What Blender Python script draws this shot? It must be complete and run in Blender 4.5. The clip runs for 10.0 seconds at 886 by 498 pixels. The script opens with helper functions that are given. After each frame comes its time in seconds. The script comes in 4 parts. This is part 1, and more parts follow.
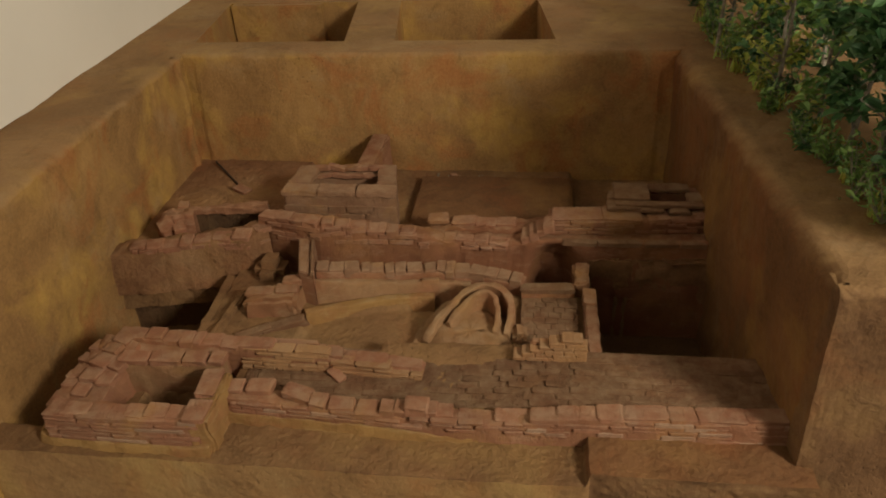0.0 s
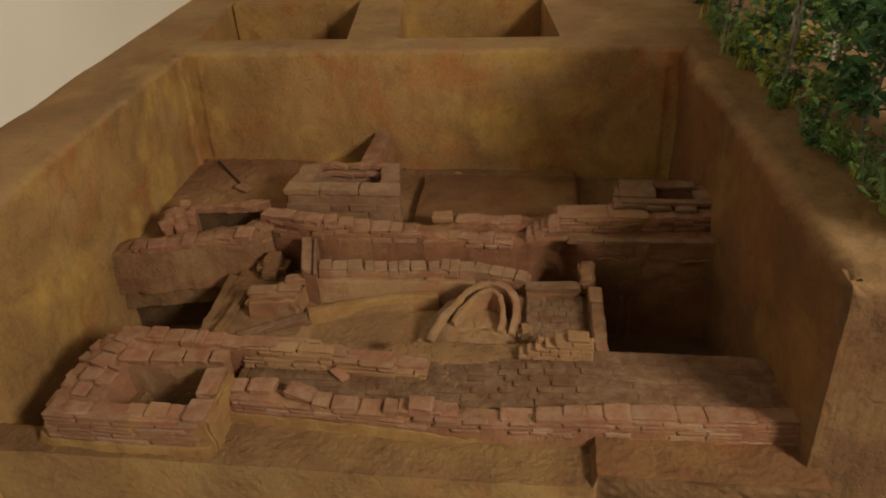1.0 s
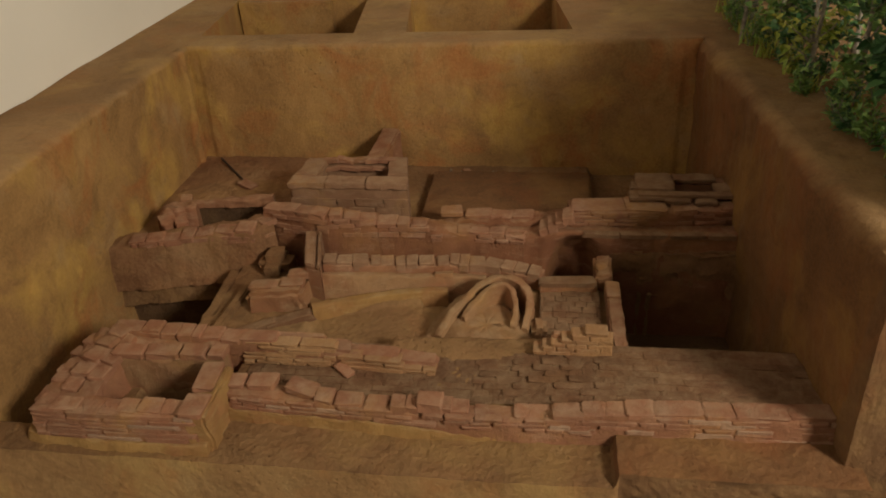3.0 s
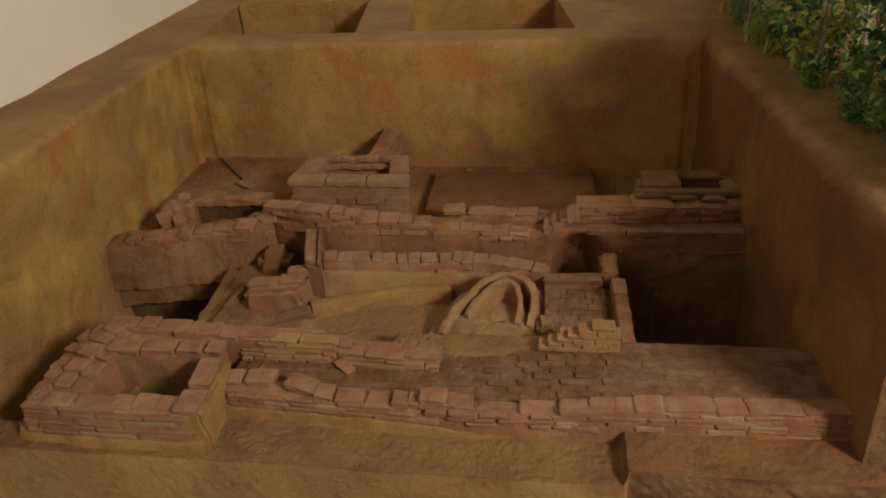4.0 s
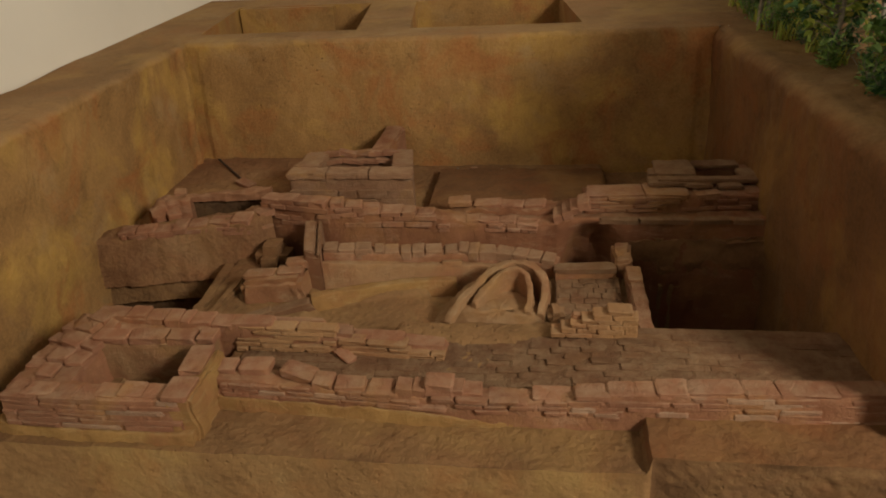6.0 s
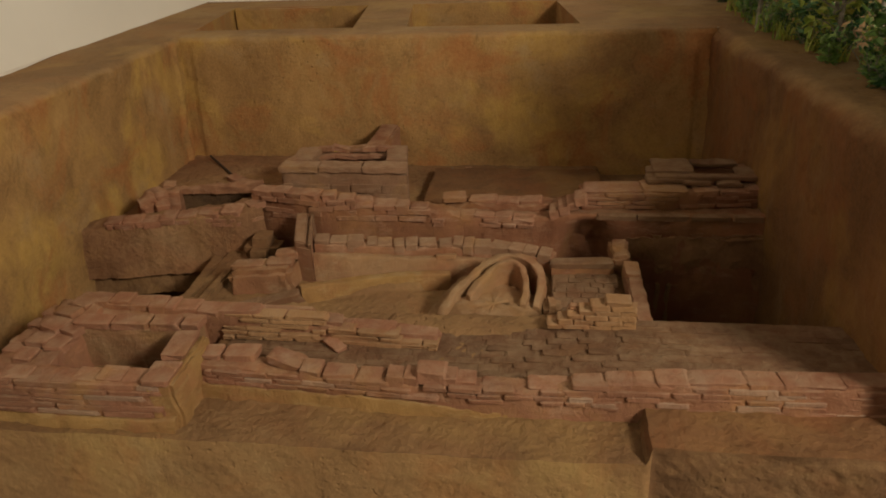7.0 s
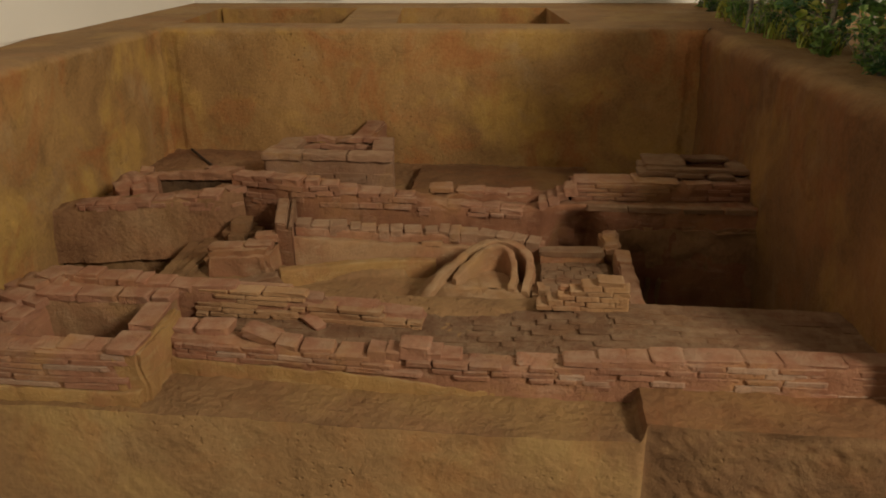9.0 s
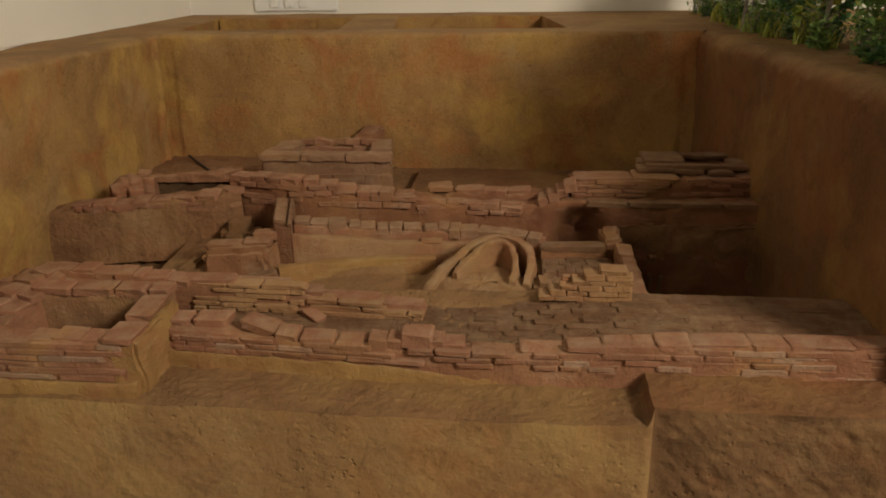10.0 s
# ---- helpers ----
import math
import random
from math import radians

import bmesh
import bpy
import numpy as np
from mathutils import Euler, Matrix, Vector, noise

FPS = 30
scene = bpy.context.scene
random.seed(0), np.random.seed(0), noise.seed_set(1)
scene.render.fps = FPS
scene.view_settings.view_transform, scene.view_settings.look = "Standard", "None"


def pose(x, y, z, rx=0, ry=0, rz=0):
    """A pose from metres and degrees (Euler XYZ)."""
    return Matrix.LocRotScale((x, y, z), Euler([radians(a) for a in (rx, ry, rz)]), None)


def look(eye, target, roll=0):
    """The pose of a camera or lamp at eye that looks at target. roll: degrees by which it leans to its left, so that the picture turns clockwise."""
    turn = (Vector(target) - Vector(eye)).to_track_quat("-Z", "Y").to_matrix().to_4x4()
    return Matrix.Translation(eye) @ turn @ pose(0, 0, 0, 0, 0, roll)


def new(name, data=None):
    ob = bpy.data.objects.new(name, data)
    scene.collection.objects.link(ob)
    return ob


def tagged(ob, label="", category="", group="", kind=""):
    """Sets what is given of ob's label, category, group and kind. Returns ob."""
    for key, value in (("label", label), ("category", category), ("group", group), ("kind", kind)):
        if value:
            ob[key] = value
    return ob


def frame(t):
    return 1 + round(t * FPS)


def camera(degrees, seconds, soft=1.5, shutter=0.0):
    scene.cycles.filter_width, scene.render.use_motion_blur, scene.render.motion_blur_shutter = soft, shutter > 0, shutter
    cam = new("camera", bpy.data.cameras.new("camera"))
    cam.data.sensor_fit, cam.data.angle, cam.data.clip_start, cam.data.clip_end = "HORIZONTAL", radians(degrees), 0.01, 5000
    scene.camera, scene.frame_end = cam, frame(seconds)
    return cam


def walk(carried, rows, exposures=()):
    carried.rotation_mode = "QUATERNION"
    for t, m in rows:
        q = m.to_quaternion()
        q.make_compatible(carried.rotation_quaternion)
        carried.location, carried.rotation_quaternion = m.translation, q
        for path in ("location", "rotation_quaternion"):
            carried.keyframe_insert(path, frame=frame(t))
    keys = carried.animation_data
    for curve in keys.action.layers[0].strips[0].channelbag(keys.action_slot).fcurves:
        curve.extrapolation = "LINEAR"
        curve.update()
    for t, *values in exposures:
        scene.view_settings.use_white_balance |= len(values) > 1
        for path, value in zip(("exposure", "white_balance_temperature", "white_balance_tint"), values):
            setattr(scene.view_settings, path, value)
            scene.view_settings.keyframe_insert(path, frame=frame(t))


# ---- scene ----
cam = camera(62.8, 10.0, soft=1.8)
PATH = [
    (0, (0.347, 0.111, 1.703), (0.098, 1.774, 0.62), -3.1),
    (0.5, (0.346, 0.115, 1.697), (0.093, 1.777, 0.615), -3.2),
    (1, (0.341, 0.122, 1.685), (0.085, 1.787, 0.607), -3.3),
    (1.5, (0.337, 0.131, 1.663), (0.073, 1.798, 0.591), -3.4),
    (2, (0.33, 0.14, 1.639), (0.062, 1.809, 0.569), -3.5),
    (2.5, (0.328, 0.148, 1.619), (0.055, 1.825, 0.563), -3.5),
    (4, (0.315, 0.159, 1.545), (0.04, 1.867, 0.542), -3.4),
    (4.5, (0.312, 0.164, 1.519), (0.035, 1.879, 0.529), -3.6),
    (5, (0.309, 0.169, 1.49), (0.027, 1.896, 0.521), -3.9),
    (5.5, (0.305, 0.174, 1.459), (0.019, 1.91, 0.508), -4.0),
    (7, (0.292, 0.179, 1.355), (0.029, 1.958, 0.479), -2.5),
    (7.5, (0.291, 0.183, 1.321), (0.044, 1.97, 0.457), -1.8),
    (8, (0.289, 0.186, 1.29), (0.055, 1.981, 0.438), -1.1),
    (8.5, (0.285, 0.186, 1.268), (0.062, 1.992, 0.437), -0.7),
    (9, (0.281, 0.182, 1.244), (0.064, 2.004, 0.449), -0.6),
    (9.5, (0.278, 0.176, 1.219), (0.064, 2.013, 0.455), -0.8),
    (10, (0.274, 0.171, 1.19), (0.065, 2.018, 0.451), -1.0),
]
walk(cam, [(t, look(eye, target, roll)) for t, eye, target, roll in PATH])

# ---- light ----
world = bpy.data.worlds.new("room_air")
scene.world = world
world.use_nodes = True
world.node_tree.nodes["Background"].inputs[0].default_value = (1.0, 0.88, 0.72, 1)
world.node_tree.nodes["Background"].inputs[1].default_value = 0.004


def area_lamp(name, eye, target, size, watts, colour):
    data = bpy.data.lights.new(name, "AREA")
    data.shape, data.size, data.energy, data.color = "DISK", size, watts, colour
    ob = new(name, data)
    ob.matrix_world = look(eye, target)
    return ob


WARM = (1.0, 0.89, 0.71)
area_lamp("key_lamp", (2.88, -0.84, 2.84), (0.0, 1.7, 0.8), 0.80, 145, WARM)
# weak unseen lamp, added only as fill
area_lamp("fill_lamp", (0.4, -2.8, 3.35), (0.3, -2.4, 0.0), 0.6, 1.1, WARM)
scene.view_settings.exposure = -0.17


# ---- materials ----
def material(name):
    m = bpy.data.materials.new(name)
    m.use_nodes = True
    nt = m.node_tree
    return m, nt, nt.nodes["Principled BSDF"]


def node(nt, kind, **values):
    n = nt.nodes.new(kind)
    for key, value in values.items():
        n.inputs[key].default_value = value
    return n


def noise_fac(nt, coord, scale, detail=6, rough=0.6, lo=0.35, hi=0.65, distortion=0.0):
    n = node(nt, "ShaderNodeTexNoise", Scale=scale, Detail=detail, Roughness=rough, Distortion=distortion)
    nt.links.new(coord, n.inputs["Vector"])
    r = node(nt, "ShaderNodeMapRange")
    r.inputs["From Min"].default_value, r.inputs["From Max"].default_value = lo, hi
    nt.links.new(n.outputs[0], r.inputs["Value"])
    return r.outputs[0]


def blend(nt, fac, a, b, amount=1.0):
    mix = nt.nodes.new("ShaderNodeMix")
    mix.data_type = "RGBA"
    if amount != 1.0:
        k = nt.nodes.new("ShaderNodeMath")
        k.operation = "MULTIPLY"
        nt.links.new(fac, k.inputs[0])
        k.inputs[1].default_value = amount
        fac = k.outputs[0]
    nt.links.new(fac, mix.inputs[0])
    for socket, value in ((mix.inputs[6], a), (mix.inputs[7], b)):
        if isinstance(value, tuple):
            socket.default_value = (*value, 1)
        else:
            nt.links.new(value, socket)
    return mix.outputs[2]


def world_coord(nt):
    return nt.nodes.new("ShaderNodeNewGeometry").outputs["Position"]


def add_bump(nt, bsdf, facs, distance):
    """Fine relief from a list of (factor, weight)."""
    total = None
    for fac, weight in facs:
        k = nt.nodes.new("ShaderNodeMath")
        k.operation = "MULTIPLY_ADD"
        nt.links.new(fac, k.inputs[0])
        k.inputs[1].default_value = weight
        if total is None:
            k.inputs[2].default_value = 0
        else:
            nt.links.new(total, k.inputs[2])
        total = k.outputs[0]
    b = node(nt, "ShaderNodeBump", Strength=1.0, Distance=distance)
    nt.links.new(total, b.inputs["Height"])
    nt.links.new(b.outputs[0], bsdf.inputs["Normal"])


def pits(nt, coord, scale, size=0.22):
    v = node(nt, "ShaderNodeTexVoronoi", Scale=scale)
    nt.links.new(coord, v.inputs["Vector"])
    r = node(nt, "ShaderNodeMapRange")
    r.inputs["From Min"].default_value, r.inputs["From Max"].default_value = 0.05, size
    nt.links.new(v.outputs["Distance"], r.inputs["Value"])
    return r.outputs[0]


def earth_paint(nt, co, base, dark, rust, pale, relief=0.004, grain=130.0, rust_amount=0.75, spots=0.5, golden=(0.43, 0.28, 0.065)):
    """Colour and relief of painted earth plaster: cloudy ochre with golden, rusty and dark patches, pores and grain."""
    cloud = noise_fac(nt, co, 2.6, 5, 0.6, 0.40, 0.62, 0.5)
    gold = noise_fac(nt, co, 3.7, 5, 0.6, 0.48, 0.62, 0.4)
    rusty = noise_fac(nt, co, 4.6, 6, 0.68, 0.50, 0.64, 0.9)
    grey = noise_fac(nt, co, 5.3, 6, 0.68, 0.54, 0.68, 0.4)
    stain = noise_fac(nt, co, 12.0, 7, 0.72, 0.52, 0.66, 0.6)
    fine = noise_fac(nt, co, 42.0, 6, 0.72, 0.3, 0.7)
    speck = noise_fac(nt, co, grain, 4, 0.6, 0.35, 0.65)
    where = noise_fac(nt, co, 3.3, 5, 0.7, 0.50, 0.68)
    warp = node(nt, "ShaderNodeTexNoise", Scale=30.0, Detail=3)
    nt.links.new(co, warp.inputs["Vector"])
    shifted = nt.nodes.new("ShaderNodeVectorMath")
    shifted.operation = "MULTIPLY_ADD"
    nt.links.new(warp.outputs["Color"], shifted.inputs[0])
    shifted.inputs[1].default_value = (0.02, 0.02, 0.02)
    nt.links.new(co, shifted.inputs[2])
    pore = pits(nt, shifted.outputs[0], 74.0, 0.26)
    c = blend(nt, cloud, dark, base)
    c = blend(nt, gold, c, golden, 0.85)
    c = blend(nt, grey, c, pale, 0.6)
    c = blend(nt, rusty, c, rust, rust_amount)
    c = blend(nt, stain, c, tuple(v * 0.55 for v in dark), 0.42)
    c = blend(nt, fine, c, tuple(v * 0.55 for v in base), 0.32)
    c = blend(nt, speck, c, tuple(min(1, v * 1.45) for v in base), 0.20)
    inv = nt.nodes.new("ShaderNodeMath")
    inv.operation = "SUBTRACT"
    inv.inputs[0].default_value = 1.0
    nt.links.new(pore, inv.inputs[1])
    gate = nt.nodes.new("ShaderNodeMath")
    gate.operation = "MULTIPLY"
    nt.links.new(inv.outputs[0], gate.inputs[0])
    nt.links.new(where, gate.inputs[1])
    c = blend(nt, gate.outputs[0], c, tuple(v * 0.35 for v in dark), spots)
    return c, [(fine, 0.30), (speck, 0.20), (stain, 0.25), (gate.outputs[0], -0.9)], relief


def matt(nt, bsdf, colour, facs, relief):
    nt.links.new(colour, bsdf.inputs["Base Color"])
    bsdf.inputs["Roughness"].default_value = 0.88
    bsdf.inputs["Specular IOR Level"].default_value = 0.25
    add_bump(nt, bsdf, facs, relief)


def earth(name, *paint):
    m, nt, bsdf = material(name)
    matt(nt, bsdf, *earth_paint(nt, world_coord(nt), *paint))
    return m


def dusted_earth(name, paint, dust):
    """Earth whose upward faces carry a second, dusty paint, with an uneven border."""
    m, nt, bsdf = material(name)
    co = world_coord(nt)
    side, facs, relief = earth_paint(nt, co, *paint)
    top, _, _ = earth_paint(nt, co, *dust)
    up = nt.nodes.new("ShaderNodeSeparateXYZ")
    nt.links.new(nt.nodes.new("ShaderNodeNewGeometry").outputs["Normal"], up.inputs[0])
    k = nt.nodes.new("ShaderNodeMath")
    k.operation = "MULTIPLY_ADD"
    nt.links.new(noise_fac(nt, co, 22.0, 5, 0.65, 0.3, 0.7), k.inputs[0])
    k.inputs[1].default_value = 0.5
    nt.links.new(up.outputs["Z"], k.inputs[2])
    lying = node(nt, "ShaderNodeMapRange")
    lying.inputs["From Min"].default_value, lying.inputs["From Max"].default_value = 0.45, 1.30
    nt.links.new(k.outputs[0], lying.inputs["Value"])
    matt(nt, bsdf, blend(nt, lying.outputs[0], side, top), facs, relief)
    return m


def clay(name, base, dark, pale, relief=0.0025, per_piece=True, ochre=(0.40, 0.225, 0.075), red=(0.30, 0.115, 0.060)):
    """Weathered clay: reddish and ochre patches, pale salty streaks, each piece a little different."""
    m, nt, bsdf = material(name)
    co = world_coord(nt)
    cloud = noise_fac(nt, co, 8.0, 4, 0.6, 0.36, 0.66, 0.3)
    yellowing = noise_fac(nt, co, 6.0, 5, 0.6, 0.50, 0.68, 0.6)
    reddening = noise_fac(nt, co, 5.0, 5, 0.6, 0.50, 0.68, 0.4)
    flat = nt.nodes.new("ShaderNodeVectorMath")
    flat.operation = "MULTIPLY"
    nt.links.new(co, flat.inputs[0])
    flat.inputs[1].default_value = (1.0, 1.0, 3.5)
    salt = noise_fac(nt, flat.outputs[0], 16.0, 7, 0.72, 0.53, 0.72, 0.5)
    fine = noise_fac(nt, co, 60.0, 6, 0.7, 0.3, 0.7)
    speck = noise_fac(nt, co, 210.0, 3, 0.6, 0.35, 0.65)
    c = blend(nt, cloud, dark, base)
    c = blend(nt, yellowing, c, ochre, 0.55)
    c = blend(nt, reddening, c, red, 0.55)
    c = blend(nt, salt, c, pale, 0.75)
    c = blend(nt, fine, c, tuple(v * 0.5 for v in base), 0.36)
    up = nt.nodes.new("ShaderNodeSeparateXYZ")
    nt.links.new(nt.nodes.new("ShaderNodeNewGeometry").outputs["Normal"], up.inputs[0])
    lying = node(nt, "ShaderNodeMapRange")
    lying.inputs["From Min"].default_value, lying.inputs["From Max"].default_value = 0.55, 0.95
    nt.links.new(up.outputs["Z"], lying.inputs["Value"])
    patchy = noise_fac(nt, co, 26.0, 5, 0.65, 0.40, 0.66)
    k = nt.nodes.new("ShaderNodeMath")
    k.operation = "MULTIPLY"
    nt.links.new(lying.outputs[0], k.inputs[0])
    nt.links.new(patchy, k.inputs[1])
    c = blend(nt, k.outputs[0], c, tuple(0.5 * a + 0.5 * b for a, b in zip(pale, (0.36, 0.25, 0.15))), 0.55)
    if per_piece:
        info = nt.nodes.new("ShaderNodeObjectInfo")
        hsv = node(nt, "ShaderNodeHueSaturation")
        for out, socket, lo, hi in (("Random", "Value", 0.90, 1.10),):
            r = node(nt, "ShaderNodeMapRange")
            r.inputs["To Min"].default_value, r.inputs["To Max"].default_value = lo, hi
            nt.links.new(info.outputs[out], r.inputs["Value"])
            nt.links.new(r.outputs[0], hsv.inputs[socket])
        nt.links.new(c, hsv.inputs["Color"])
        c = hsv.outputs[0]
    nt.links.new(c, bsdf.inputs["Base Color"])
    bsdf.inputs["Roughness"].default_value = 0.9
    bsdf.inputs["Specular IOR Level"].default_value = 0.2
    add_bump(nt, bsdf, [(fine, 0.6), (speck, 0.25), (salt, 0.2)], relief)
    return m


PIT_PAINT = ((0.385, 0.220, 0.078), (0.245, 0.132, 0.050), (0.33, 0.118, 0.036), (0.36, 0.245, 0.125), 0.0035, 130.0, 0.8, 0.6, (0.475, 0.290, 0.070))
# redder plaster of the right side, darkened further to stand for its shade
RUST_SHADE_PAINT = ((0.205, 0.097, 0.036), (0.129, 0.061, 0.024), (0.215, 0.074, 0.024), (0.237, 0.143, 0.066), 0.0035, 130.0, 0.6, 0.5, (0.258, 0.138, 0.038))
RIM_PAINT = ((0.34, 0.205, 0.094), (0.22, 0.125, 0.054), (0.30, 0.140, 0.055), (0.40, 0.280, 0.145), 0.003, 150, 0.40, 0.3, (0.37, 0.232, 0.09))
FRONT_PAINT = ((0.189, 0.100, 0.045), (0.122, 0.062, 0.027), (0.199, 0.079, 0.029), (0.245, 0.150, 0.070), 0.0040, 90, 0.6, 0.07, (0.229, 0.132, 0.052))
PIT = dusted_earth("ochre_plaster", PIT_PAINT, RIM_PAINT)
RUSTSHADE = dusted_earth("shaded_rusty_plaster", RUST_SHADE_PAINT, RIM_PAINT)
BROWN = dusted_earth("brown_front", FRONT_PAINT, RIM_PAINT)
SOIL = earth("trench_soil", (0.255, 0.142, 0.064), (0.15, 0.080, 0.037), (0.24, 0.110, 0.048), (0.31, 0.200, 0.10), 0.0035, 110, 0.5, 0.10, (0.30, 0.18, 0.075))
PLATFORM = earth("platform_soil", (0.205, 0.100, 0.042), (0.129, 0.063, 0.028), (0.215, 0.080, 0.030), (0.237, 0.143, 0.070), 0.004, 110, 0.6, 0.1, (0.250, 0.135, 0.048))
FACE = earth("rough_front", (0.335, 0.195, 0.083), (0.235, 0.126, 0.052), (0.335, 0.145, 0.050), (0.42, 0.280, 0.125), 0.0035, 90, 0.6, 0.06, (0.41, 0.262, 0.095))
BODY = clay("clay_body", (0.330, 0.161, 0.086), (0.225, 0.099, 0.053), (0.420, 0.260, 0.161), 0.0022, False)
BRICK = clay("clay_brick", (0.343, 0.167, 0.096), (0.259, 0.117, 0.067), (0.414, 0.265, 0.176), 0.0025)
DUSTY = clay("dusty_brick", (0.233, 0.130, 0.072), (0.176, 0.092, 0.049), (0.278, 0.187, 0.112), 0.0025, True, (0.262, 0.144, 0.065), (0.213, 0.095, 0.048))
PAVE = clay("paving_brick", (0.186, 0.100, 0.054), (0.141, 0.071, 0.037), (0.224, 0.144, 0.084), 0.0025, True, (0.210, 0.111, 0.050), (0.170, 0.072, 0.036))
BED = clay("dusty_paving", (0.191, 0.101, 0.056), (0.144, 0.072, 0.038), (0.228, 0.147, 0.086), 0.0035, False, (0.214, 0.113, 0.050), (0.175, 0.074, 0.037))
YELLOW = clay("yellow_plaster", (0.375, 0.223, 0.079), (0.280, 0.150, 0.056), (0.420, 0.289, 0.128), 0.002, False)


STEP = clay("pale_brick", (0.41, 0.235, 0.112), (0.30, 0.155, 0.075), (0.43, 0.28, 0.16), 0.0025)
BANK = earth("bank_earth", (0.272, 0.144, 0.069), (0.182, 0.087, 0.041), (0.278, 0.113, 0.050), (0.335, 0.205, 0.107), 0.005, 110, 0.5, 0.3, (0.316, 0.179, 0.076))
# soil with shade put into its colour, for recesses
SHADESOIL = earth("shade_dark_soil", (0.130, 0.072, 0.034), (0.080, 0.044, 0.022), (0.125, 0.060, 0.028), (0.17, 0.105, 0.055), 0.005, 110, 0.4, 0.3, (0.15, 0.088, 0.038))
LEDGE = earth("ledge_soil", (0.235, 0.130, 0.058), (0.150, 0.081, 0.037), (0.235, 0.108, 0.046), (0.31, 0.195, 0.095), 0.0045, 120, 0.5, 0.25, (0.285, 0.168, 0.064))
SALT = clay("salt_crusted_brick", (0.400, 0.255, 0.168), (0.307, 0.163, 0.097), (0.484, 0.378, 0.286), 0.0025, True, (0.409, 0.264, 0.151), (0.353, 0.185, 0.118))
REDBODY = clay("red_clay_body", (0.280, 0.124, 0.062), (0.190, 0.078, 0.040), (0.350, 0.200, 0.120), 0.0022, False, (0.32, 0.165, 0.060), (0.26, 0.090, 0.045))
TANK = clay("grey_pink_clay", (0.318, 0.180, 0.105), (0.245, 0.130, 0.072), (0.390, 0.262, 0.168), 0.003)
PALE = clay("pale_clay", (0.342, 0.200, 0.101), (0.257, 0.140, 0.068), (0.399, 0.270, 0.156), 0.002, False)


def plain(name, colour, rough=0.6, vary=0.12, scale=9.0, relief=0.0005):
    m, nt, bsdf = material(name)
    co = world_coord(nt)
    f = noise_fac(nt, co, scale, 5, 0.6)
    g = noise_fac(nt, co, scale * 14, 3, 0.6)
    c = blend(nt, f, tuple(v * (1 - vary) for v in colour), colour)
    nt.links.new(c, bsdf.inputs["Base Color"])
    bsdf.inputs["Roughness"].default_value = rough
    add_bump(nt, bsdf, [(f, 0.4), (g, 0.3)], relief)
    return m


WALLPAINT = plain("cream_wall_paint", (0.82, 0.78, 0.70), 0.7, 0.04, 2.0, 0.0006)
# unseen ceiling, far walls and floor: assumed, kept dark to cut bounce
CEIL = plain("ceiling_paint", (0.42, 0.40, 0.37), 0.8, 0.03)
FARWALL = plain("unseen_wall_paint", (0.24, 0.21, 0.17), 0.7, 0.05, 2.0)
FLOOR = plain("floor_tile", (0.13, 0.115, 0.10), 0.4, 0.15, 3.0)
PLASTIC = plain("white_plastic", (0.82, 0.82, 0.80), 0.35, 0.02)
BARK = plain("grey_bark", (0.42, 0.37, 0.30), 0.9, 0.5, 60.0, 0.003)
WOOD = plain("dark_stick", (0.06, 0.035, 0.02), 0.8, 0.4, 80.0, 0.002)
STONE = plain("grey_stone", (0.24, 0.17, 0.11), 0.9, 0.4, 50.0, 0.002)


def leaf_material(name, a, b):
    m, nt, bsdf = material(name)
    geo = nt.nodes.new("ShaderNodeNewGeometry")
    c = blend(nt, geo.outputs["Random Per Island"], a, b)
    f = noise_fac(nt, geo.outputs["Position"], 140, 3)
    c = blend(nt, f, c, tuple(v * 0.6 for v in a), 0.35)
    nt.links.new(c, bsdf.inputs["Base Color"])
    bsdf.inputs["Roughness"].default_value = 0.45
    return m


LEAF_DARK = leaf_material("dark_leaf", (0.043, 0.122, 0.043), (0.108, 0.237, 0.079))
LEAF_MID = leaf_material("mid_leaf", (0.132, 0.272, 0.067), (0.298, 0.455, 0.113))
LEAF_LIGHT = leaf_material("yellow_leaf", (0.265, 0.387, 0.062), (0.559, 0.528, 0.101))


# ---- mesh helpers ----
def smooth(a, b, t):
    t = max(0.0, min(1.0, (t - a) / (b - a)))
    return t * t * (3 - 2 * t)


def lerp_table(table, t):
    """Piecewise linear value of a table of (t, value)."""
    if t <= table[0][0]:
        return table[0][1]
    for (t0, v0), (t1, v1) in zip(table, table[1:]):
        if t <= t1:
            return v0 + (v1 - v0) * (t - t0) / (t1 - t0)
    return table[-1][1]


def rough3(p, scale, amount):
    return noise.fractal(Vector(p) * scale, 1.0, 2.0, 4) * amount


def mesh_object(name, verts, faces, mat, parent=None, soft=True):
    me = bpy.data.meshes.new(name)
    me.from_pydata([tuple(v) for v in verts], [], faces)
    me.materials.append(mat)
    if soft:
        me.polygons.foreach_set("use_smooth", [True] * len(me.polygons))
        me.set_sharp_from_angle(angle=radians(55))
    ob = new(name, me)
    if parent is not None:
        ob.parent = parent
    return ob


def part(name, bm, mat, parent=None, label="", soft=False):
    me = bpy.data.meshes.new(name)
    bm.to_mesh(me)
    bm.free()
    me.materials.append(mat)
    if soft:
        me.polygons.foreach_set("use_smooth", [True] * len(me.polygons))
        me.set_sharp_from_angle(angle=radians(26))
    ob = new(name, me)
    if parent is not None:
        ob.parent = parent
    if label:
        ob["label"] = label
    return ob


